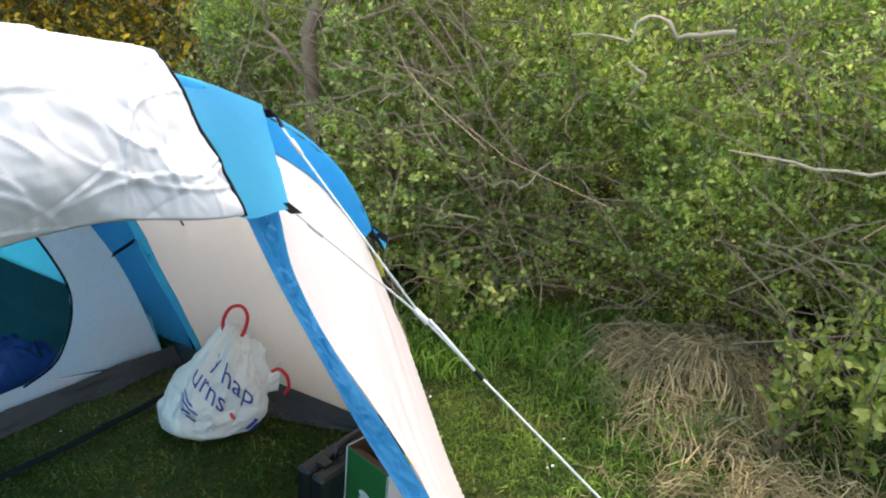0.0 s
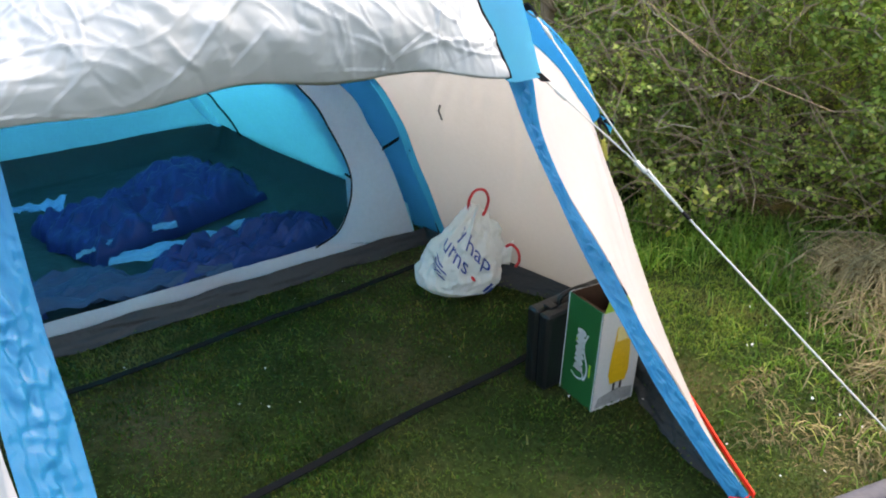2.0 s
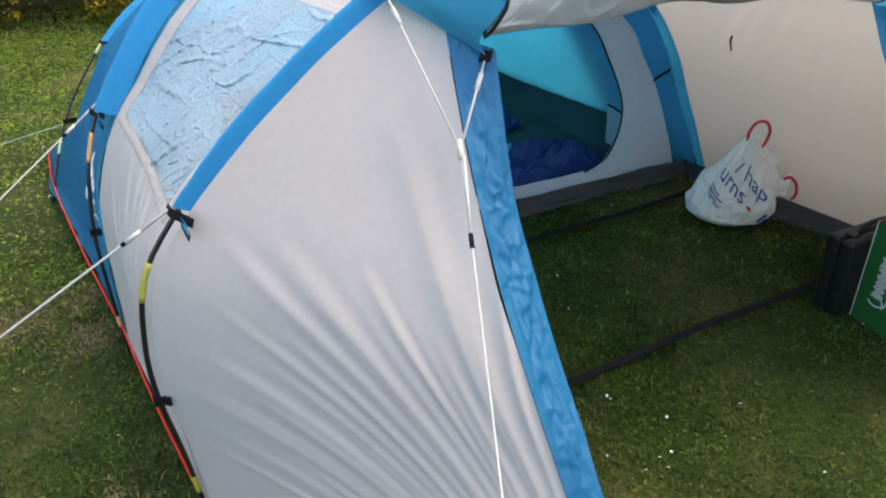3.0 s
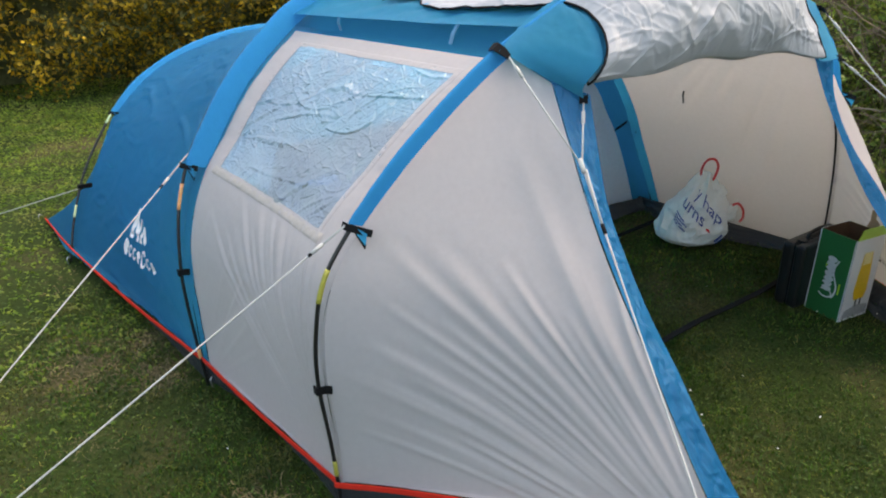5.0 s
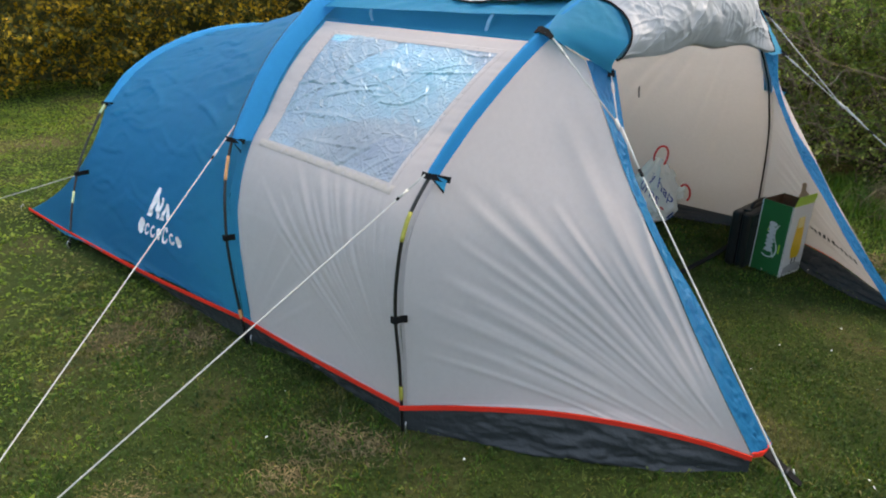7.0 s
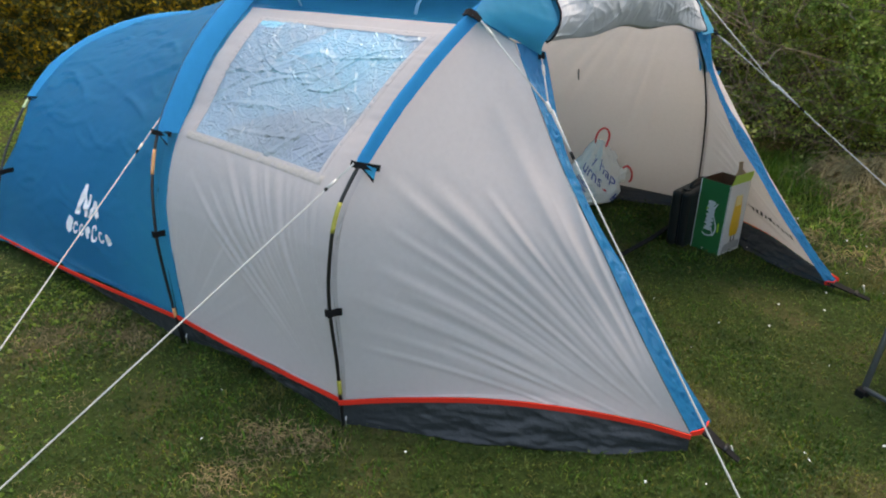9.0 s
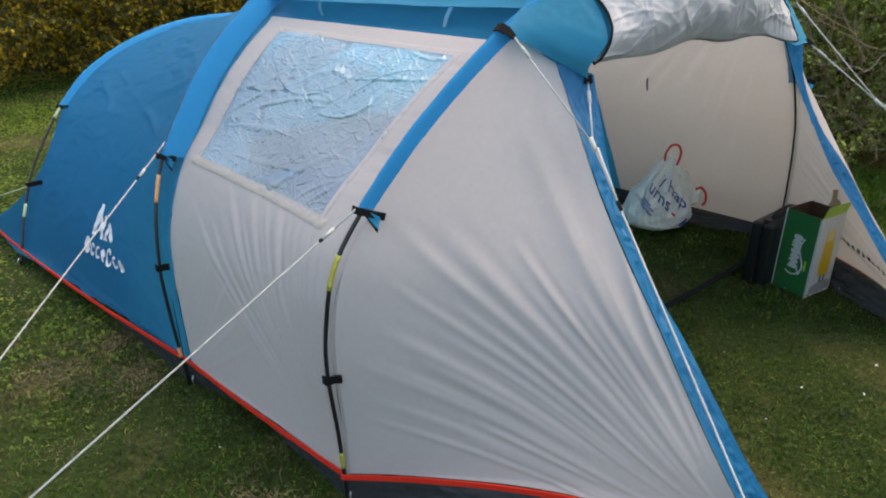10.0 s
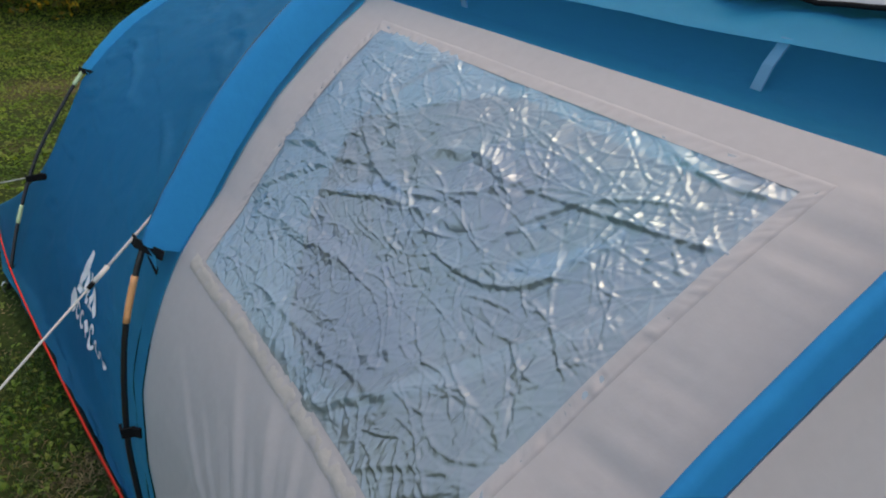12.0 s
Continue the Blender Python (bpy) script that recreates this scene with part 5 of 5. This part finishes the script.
sapling("shrub", (1.36, 1.98, 0), .55, 240, .14, .042, PALELEAF, 6, "young shrub with pale yellow-green leaves")

# daisies and moss scattered on the lawn
n = 190
p = scatter(n, -2.2, 1.0, -.2, 2.6, HR)
verts, faces = [], []
for x, y in p:
    r0, z0, b0 = HR.uniform(.003, .0055), HR.uniform(.016, .028), len(verts)
    tx, ty = HR.normal(0, .35, 2)
    for k in range(10):
        a = k * math.pi / 5
        rr = r0 * (1 if k % 2 == 0 else .72)
        verts.append((x + rr * math.cos(a), y + rr * math.sin(a), z0 + rr * (tx * math.cos(a) + ty * math.sin(a))))
    verts.append((x, y, z0 + .0015))
    faces += [(b0 + k, b0 + (k + 1) % 10, b0 + 10) for k in range(10)]
daisies = part("daisies", mesh_of("daisies", verts, faces, False), PETAL, None)
tagged(daisies, "tiny white daisies scattered in the lawn", "flowers", kind="stuff")

# ---- things in the porch ----
PLASTIC = solid("black_hard_plastic", (.010, .011, .012), .38, 0, .15, 30, .25)
GREEN = solid("green_card", (.006, .12, .035), .38, 0, .08, 10, .05)
CARDWHITE = solid("white_card", (.62, .63, .64), .45, 0, .06, 10, .06)
BROWN = solid("brown_card", (.10, .045, .025), .85, 0, .2, 20, .3)
KRAFT = solid("kraft_card", (.42, .26, .16), .8, 0, .15, 30, .2)
LIME = solid("lime_card", (.36, .58, .05), .45, 0, .08)
BEER = solid("beer_yellow", (.75, .45, .02), .4, 0, .12, 18)
PRINTGREY = solid("grey_print", (.30, .31, .32), .5, 0, .25, 40)
INK = solid("blue_ink", (.012, .055, .28), .5, 0, .08)
REDINK = solid("red_plastic", (.62, .02, .03), .35, 0, .1)


def carry_case():
    case = thing("carry_case", "black plastic carry case standing on its edge in the grass", "case", TENT @ pose(.285, 1.885, 0, 0, 0, -5))
    w, l, h = .098, .31, .275
    for x0, x1 in ((0, .047), (.051, w)):
        bm = box_bm((x1 - x0, l, h), ((x0 + x1) / 2, l / 2, h / 2 + .004), .018, 3)
        part("shell", bm, PLASTIC, case)
    part("seam", box_bm((.008, l - .02, h - .02), (.049, l / 2, h / 2 + .004), .002), BLACK, case)
    for k in range(5):
        part("rib", box_bm((.005, .012, h - .08), (.0005, .05 + k * .052, h / 2), .002), PLASTIC, case)
    hd = part("carry_handle", tube("carry_handle", spline([(.049, .09, h), (.049, .095, h + .022), (.049, .13, h + .03), (.049, .18, h + .03), (.049, .215, h + .022), (.049, .22, h)], 24), .008, 8), PLASTIC, case, "black moulded handle")
    for y in (.055, .245):
        part("latch", box_bm((.034, .03, .012), (.049, y, h + .004), .003), PLASTIC, case, "snap latch")
    return case


carry_case()


def drinks_box():
    box = thing("drinks_box", "opened green and white cardboard drinks box standing on end", "box", TENT @ pose(.39, 1.942, 0, -2, 0, -11.3))
    w, d, h, t = .155, .165, .345, .003
    green = part("green_panel", box_bm((w, t, h), (w / 2, t / 2, h / 2 + .003), .001, 1), GREEN, box, "dark green printed card panel")
    white = part("white_panel", box_bm((t, d, h), (w - t / 2, d / 2, h / 2 + .003), .001, 1), CARDWHITE, box, "white printed card panel")
    part("white_panel", box_bm((t, d, h), (t / 2, d / 2, h / 2 + .003), .001, 1), CARDWHITE, box)
    part("green_panel", box_bm((w, t, h), (w / 2, d - t / 2, h / 2 + .003), .001, 1), GREEN, box)
    part("lining", box_bm((w - .008, d - .008, .004), (w / 2, d / 2, h - .10), .001, 1), BROWN, box, "brown card inside")
    for sx, sy, px, py in ((w - .010, .002, w / 2, .0045), (.002, d - .010, w - .0045, d / 2), (.002, d - .010, .0045, d / 2), (w - .010, .002, w / 2, d - .0045)):
        part("lining", box_bm((sx, sy, .11), (px, py, h - .052)), BROWN, box)
    # flaps round the open top
    f = part("flap", box_bm((.002, d * .96, .055), (0, 0, .0275), .0008, 1), LIME, box, "lime green top flap")
    f.matrix_local = pose(w - .002, d / 2, h, 0, 14, 0)
    f = part("flap", box_bm((w * .9, .002, .045), (0, 0, .0225), .0008, 1), BROWN, box, "brown card flap folded inwards")
    f.matrix_local = pose(w / 2, .006, h - .004, 62, 0, 0) @ pose(0, 0, -.045)
    bm = bmesh.new()
    vs = [bm.verts.new((x, 0, z)) for x, z in ((0, 0), (.05, 0), (.045, .04), (.028, .05), (.022, .085), (.004, .08), (.010, .04))]
    bm.faces.new(vs)
    ext = bmesh.ops.extrude_face_region(bm, geom=bm.faces[:])
    bmesh.ops.translate(bm, vec=(0, .0025, 0), verts=[g for g in ext["geom"] if isinstance(g, bmesh.types.BMVert)])
    f = part("torn_flap", bm, KRAFT, box, "torn brown card tab")
    f.matrix_local = pose(w * .45, d - .004, h - .01, -12, 0, 8)
    # border lines, plain curved mark, glass picture
    gp = lambda x, y: (x, -.0012, y + .003)
    for x in (.0025, w - .0055):
        printed("white_edge", bar(x, .0, x + .004, h), gp, green, CARDWHITE, "", 0)
    # letters of the mark are drawn as plain loops up the panel, with a swash under them
    for k in range(8):
        cy = .098 + k * .0205
        printed("mark_loop", ring(.074 + .0015 * (k % 2), cy, .021 if k else .030, .0118 if k else .020, .0058, 200 + 25 * (k % 3), 500 + 25 * (k % 3), 14), gp, green, CARDWHITE, "", 0)
    sw = [(.102 + .012 * math.sin(s * 6.5), .085 + .16 * s) for s in np.linspace(0, 1, 20)]
    printed("mark_swash", [(x - .003, y) for x, y in sw] + [(x + .004, y) for x, y in sw[::-1]], gp, green, CARDWHITE, "white swash", 0)
    printed("mark_leaf", [(.052, .20), (.060, .212), (.064, .225), (.054, .218)], gp, green, LIME, "", 0)
    printed("mark_bar", bar(.122, .11, .130, .155), gp, green, LIME, "", 0)
    wp = lambda x, y: (w + .0012, x, y + .003)
    glass = [(.060, .085), (.118, .085), (.128, .12), (.124, .19), (.112, .285), (.062, .285), (.052, .19), (.048, .12)]
    printed("glass_picture", glass, wp, white, BEER, "picture of a yellow beer glass", 2)
    printed("glass_foam", bar(.064, .235, .110, .285), lambda x, y: (w + .0018, x, y + .003), white, solid("foam_print", (.80, .66, .30), .5), "", 1)
    for x in (.072, .098):
        printed("stem_print", bar(x, .055, x + .010, .085), wp, white, INKDARK, "", 0)
    printed("shadow_print", [(.01, .012), (.155, .012), (.155, .05), (.09, .062), (.02, .045)], wp, white, PRINTGREY, "grey printed water", 2)
    return box


drinks_box()


def bag_material():
    m, nt, p, out = material("thin_white_plastic")
    a = noise_tex(nt, 7, 4)
    nt.links.new(mix(nt, a.outputs[0], (.84, .83, .79), (.92, .91, .87)), p.inputs["Base Color"])
    p.inputs["Roughness"].default_value = .34
    b_ = noise_tex(nt, 16, 6, .6)
    nrm = bump(nt, b_.outputs[0], .7, .012)
    nt.links.new(nrm, p.inputs["Normal"])
    tr = nt.nodes.new("ShaderNodeBsdfTranslucent")
    tr.inputs[0].default_value = (.8, .77, .70, 1)
    ms = add(nt, "ShaderNodeMixShader", Fac=.25)
    nt.links.new(p.outputs[0], ms.inputs[1])
    nt.links.new(tr.outputs[0], ms.inputs[2])
    nt.links.new(ms.outputs[0], out.inputs[0])
    return m


BAGPLASTIC = bag_material()


BAGFOLD = looked_up(facets(160, 100, .8, .35, 10, (.05, .16), .30, 61, .3))


def carrier_bag():
    bag = thing("carrier_bag", "full white plastic carrier bag with red handles, leaning over", "carrier bag", TENT @ pose(-.274, 2.072, .012, -9.5, 0, 0) @ pose(0, 0, 0, 0, 0, 48.6))

    def body(ang, h, off=0.0):
        """ang round the bag, 0 at the front; h from foot to gathered top."""
        w = np.interp(h, [0, .06, .22, .5, .78, 1], [.60, .84, .97, .80, .46, .16])
        dep = np.interp(h, [0, .06, .25, .55, .8, 1], [.70, .95, 1.0, .80, .45, .10])
        x, y = math.sin(ang), -math.cos(ang)
        p = np.array([.158 * w * x - .005 + .075 * h + .04 * h * max(0, x), .10 * dep * y + .06 * h, .012 + .335 * h - .06 * h * max(0, x)])
        n = np.array([x, y, .15])
        cr = creases(math.sin(ang) * 2.3 + 4, h * 2.6 + math.cos(ang), 3) + 7 * BAGFOLD(ang / (2 * math.pi) % 1, h)
        fold = .010 * math.sin(ang * 9 + 3 * h) * h
        return p + n * (.026 * (.5 - cr) * min(1, h * 6 + .2) + fold + off + .012 * fbm(math.sin(ang) * 2, h * 3, math.cos(ang)))

    skin = part("bag_skin", sheet("bag_skin", lambda a, b_: body(a * 2 * math.pi, b_), 170, 110), BAGPLASTIC, bag, "creased thin white plastic")
    part("bag_foot", sheet("bag_foot", lambda a, b_: lerp(np.array([.012, 0, .006]), body(a * 2 * math.pi, 0), b_), 60, 6), BAGPLASTIC, bag)

    def corner(a, b_):
        an = a * 2 * math.pi
        r = np.interp(b_, [0, .35, .75, 1], [.085, .055, .034, .045])
        c = lerp(np.array([.10, .045, .165]), np.array([.215, .03, .185]), b_) + np.array([0, 0, -.02 * math.sin(math.pi * b_)])
        rr = r * (1 + .22 * math.sin(an * 6 + 4 * b_) * b_ + .15 * fbm(math.sin(an) * 2, b_ * 3, math.cos(an) * 2))
        return c + np.array([.25 * math.cos(an) * rr * .4, math.cos(an) * rr * .7, math.sin(an) * rr])
    part("bag_corner", sheet("bag_corner", corner, 48, 24), BAGPLASTIC, bag, "gathered plastic corner")
    part("handle", tube("handle", spline([(.030, .055, .315), (.026, .055, .365), (.045, .055, .405), (.078, .055, .410), (.098, .052, .378), (.092, .05, .330), (.082, .045, .310)], 30), .0058, 8), REDINK, bag, "red plastic handle")
    part("handle", tube("handle", spline([(.185, .0, .215), (.205, -.01, .228), (.232, -.012, .205), (.242, -.01, .165), (.232, -.008, .140)], 26), .0058, 8), REDINK, bag, "red plastic handle")

    def lay(x, y):
        # print runs a little downhill across the bag
        return body(x / .145, (y - x * .62) / .335, .0055)

    for words, size, x, y in (("y hap", .078, -.070, .185), ("urns", .078, -.115, .115)):
        me = text_mesh(words, size)
        for v in me.vertices:
            v.co = Vector(lay(v.co.x + x, v.co.y + y))
        ob = part("print", me, INK, skin, "blue printed words")
    printed("print_dot", ring(.050, .124, .0075, .0075, .0074, 0, 350, 12), lay, skin, REDINK, "red printed dot", 1)
    for k in range(4):
        printed("print_bar", bar(-.125, .075 - k * .011, -.125 + .06 + .02 * (k % 2), .080 - k * .011), lay, skin, INK, "", 2)
    for k in range(3):
        printed("print_bar", bar(.118 + k * .022, .115 - .004 * k, .134 + k * .022, .155 - .010 * (k % 2)), lay, skin, INK, "", 2)
    return bag


carrier_bag()

# ---- bedding in the bedroom ----
QUILT = fabric("royal_blue_nylon", (.002, .044, .185), .03, .40, .4, 9, None, .2)
LINING = fabric("pale_blue_lining", (.05, .42, .66), .1, .6, .4, 10)
SLATE = fabric("slate_blue_lining", (.030, .085, .17), .03, .6, .5, 10)
RUCKED = looked_up(facets(120, 120, 1.0, 1.0, 10, (.07, .30), .30, 81, .32))


def heap(name, label, cx, cy, lx, ly, tall, turn, seed, mat_, rolls=6):
    """A crumpled, quilted sleeping bag lying on the groundsheet."""
    ob = thing(name, label, "sleeping bag", TENT @ pose(cx, cy, .036, 0, 0, turn))

    def fn(a, b_):
        x, y = (a - .5) * 2, (b_ - .5) * 2
        r = math.sqrt(x * x + y * y)
        ax, ay = x, y
        edge = 1 + .14 * fbm(3 * math.atan2(y, x) / math.pi, seed)
        k = max(0.0, 1 - (max(abs(x), abs(y)) ** 2.6))
        q = .55 + .45 * abs(math.sin((y * rolls * .5 + .35 * fbm(x * 1.5, y * 1.5, seed)) * math.pi)) ** .6
        z = tall * k ** .45 * (q * .55 + .45) * (1 + .55 * fbm(x * 1.3 + seed, y * 1.3, 2)) + .008 * fbm(x * 6, y * 6, seed) + .28 * tall * RUCKED((a * 1.3 + seed * .17) % 1, (b_ + seed * .29) % 1) / .1 * min(1, k * 3)
        return (ax * lx / 2 * edge, ay * ly / 2 * edge, max(0, z) if k > 0 else 0.0)
    shell = part("quilted_shell", sheet("quilted_shell", fn, 110, 140), mat_, ob)
    part("zip", tube("zip", [np.array(fn(k / 40 * .8 + .1, .93)) + np.array([0, 0, .004]) for k in range(41)], .004, 5), BLACK, shell, "black zip along the side")
    return ob


heap("sleeping_bag", "rumpled royal blue sleeping bag at the back of the bedroom", -1.72, 1.50, .55, .95, .17, 12, 2, QUILT, 5)
heap("sleeping_bag", "open royal blue sleeping bag spread towards the bedroom door", -1.035, 1.60, .26, .82, .12, 4, 6, QUILT, 7)
heap("sleeping_bag", "blue sleeping bag lying in the shade of the bedroom", -1.5, .55, .9, .6, .14, 0, 9, QUILT, 5)


def flat_cloth(name, label, cat, pts, mat_, z, ruck=.3):
    ob = thing(name, label, cat, TENT)
    c0 = spline(pts[0], 40)
    c1 = spline(pts[1], 40)
    part("cloth", sheet("cloth", lambda a, b_: np.append(lerp(on2(c0, a), on2(c1, a), b_), z + .012 * math.sin(math.pi * b_) + .012 * fbm(a * 7, b_ * 3, z * 50) + .5 * RUCKED(a, b_ * .6) * ruck), 90, 40), mat_, ob)
    return ob


flat_cloth("bag_lining", "pale blue sleeping bag lining turned out", "lining", ([(-1.23, 1.13), (-1.25, 1.25), (-1.2, 1.53), (-1.23, 1.71)], [(-1.19, 1.1), (-1.08, 1.33), (-1.1, 1.48), (-1.16, 1.66)]), LINING, .118)
flat_cloth("bag_lining", "narrow pale blue sleeping bag edge turned out", "lining", ([(-1.39, 1.04), (-1.46, 1.27), (-1.45, 1.48)], [(-1.36, 1.03), (-1.41, 1.25), (-1.4, 1.47)]), LINING, .10)
flat_cloth("bag_lining", "pale blue sleeping bag lining turned out", "lining", ([(-2.07, 0.94), (-2.03, 1.07), (-2.06, 1.21)], [(-2.0, 0.92), (-1.94, 1.05), (-1.85, 1.13)]), LINING, .118)
flat_cloth("slate_blanket", "slate blue quilted blanket by the bedroom door", "blanket", ([(-1.25, 0.85), (-1.27, 1.06), (-1.07, 1.18), (-0.92, 1.46)], [(-1.0, 0.75), (-0.93, 1.02), (-0.84, 1.46)]), SLATE, .10, 1.0)

# ---- folding chair ----
NAVY = fabric("navy_canvas", (.012, .022, .055), .02, .6, .35, 8)
PIPING = solid("lime_piping", (.52, .62, .20), .6, 0, .08, 40)
FOAM = solid("grey_foam", (.075, .070, .085), .75, 0, .1, 60, .3)
TUBEGREY = solid("grey_steel_tube", (.16, .17, .18), .35, .6, .1)
SKYINK = solid("sky_blue_print", (.02, .30, .68), .5)


def folding_chair():
    chair = thing("folding_chair", "navy folding camp chair with lime green piping", "chair", pose(.335, .232, 0, 0, 0, -51.7))

    def back(a, b_):
        x = lerp(-.255, .255, a) * (1 - .02 * b_)
        return np.array([x, .49 + .11 * b_ + .045 * math.sin(math.pi * a) - .01 * fbm(a * 4, b_ * 4), .44 + .512 * b_ + .012 * math.sin(math.pi * a) * b_])

    def seat(a, b_):
        return np.array([lerp(-.235, .235, a), lerp(.03, .49, b_), .43 - .03 * math.sin(math.pi * a) - .03 * b_ + .004 * fbm(a * 5, b_ * 5)])

    def pad(fn, thick):
        """Cloth with a little body: front and back face joined at the rim."""
        nu, nv = 30, 30
        f_ = [fn(i / nu, j / nv) for i in range(nu + 1) for j in range(nv + 1)]
        b2 = [q + thick for q in f_]
        m0 = len(f_)
        faces = grid_faces(nu, nv)
        faces += [tuple(k + m0 for k in q[::-1]) for q in grid_faces(nu, nv)]
        rim = [i * (nv + 1) for i in range(nu + 1)] + [nu * (nv + 1) + j for j in range(1, nv + 1)] + [i * (nv + 1) + nv for i in range(nu - 1, -1, -1)] + [j for j in range(nv - 1, 0, -1)]
        faces += [(rim[k], rim[(k + 1) % len(rim)], rim[(k + 1) % len(rim)] + m0, rim[k] + m0) for k in range(len(rim))]
        return mesh_of("pad", f_ + b2, faces)

    backrest = part("backrest", pad(back, np.array([0, .012, 0])), NAVY, chair, "padded navy canvas backrest")
    seat_ob = part("seat", pad(seat, np.array([0, 0, -.012])), NAVY, chair, "navy canvas seat")
    rim = [back(0, k / 20) for k in range(20)] + [back(k / 20, 1) for k in range(20)] + [back(1, 1 - k / 20) for k in range(21)]
    part("piping", tube("piping", [np.array(q) + np.array([0, .004, 0]) for q in rim], .0105, 8), PIPING, backrest, "lime green piping")
    rim = [seat(0, 1 - k / 20) for k in range(20)] + [seat(k / 20, 0) for k in range(20)] + [seat(1, k / 20) for k in range(21)]
    part("piping", tube("piping", rim, .0085, 8), PIPING, seat_ob, "lime green piping")
    onb = lambda x, y: back(.5 + x / .51, y) + np.array([0, -.004, 0])
    for k in range(5):
        printed("print_loop", ring(-.165 + k * .037 + .01, .862, .0165, .040, .006, 30 * (k % 3), 300 + 30 * (k % 3), 14), onb, backrest, SKYINK, "blue printed mark", 0)
    printed("print_mark", [(-.125, .935), (-.075, .935), (-.075, .915), (-.061, .915), (-.061, .975), (-.125, .975)], onb, backrest, WHITE, "white printed mark", 0)
    for sx in (-1, 1):
        arm = part("armrest", tube("armrest", spline([(sx * .262, .075, .572), (sx * .262, .20, .573), (sx * .262, .38, .572), (sx * .262, .53, .568)], 20), .021, 12), FOAM, chair, "grey foam armrest")
        part("end_cap", tube("end_cap", [(sx * .262, .057, .575), (sx * .262, .081, .578)], .0185, 10), BLACK, arm, "black end cap")
        hinge = part("hinge", box_bm((.026, .10, .06), (sx * .262, .215, .535), .008), PLASTIC, chair, "black plastic hinge")
        for y, z in ((.185, .525), (.245, .545), (.24, .518)):
            part("rivet", tube("rivet", [(sx * .246, y, z), (sx * .2785, y, z)], .006, 8), STEEL, hinge)
        part("leg", tube("leg", [(sx * .262, .21, .53), (sx * .20, -.05, .012)], .011, 8), TUBEGREY, chair)
        part("leg", tube("leg", [(sx * .264, .23, .53), (sx * .23, .58, .012)], .011, 8), TUBEGREY, chair)
        part("back_post", tube("back_post", [(sx * .25, .44, .30), (sx * .252, .545, .62), (sx * .248, .618, .95)], .010, 8), TUBEGREY, chair)
        part("strut", tube("strut", [(sx * .262, .065, .562), (sx * .262, .18, .518)], .008, 6), BLACK, chair)
        for y, xx in ((-.05, .20), (.58, .23)):
            part("foot", box_bm((.034, .045, .03), (sx * xx, y, .015), .006), BLACK, chair, "black rubber foot")
    part("floor_bar", tube("floor_bar", [(-.20, -.05, .03), (.20, -.05, .03)], .009, 8), TUBEGREY, chair)
    part("floor_bar", tube("floor_bar", [(-.23, .58, .03), (.23, .58, .03)], .009, 8), TUBEGREY, chair)
    return chair


folding_chair()
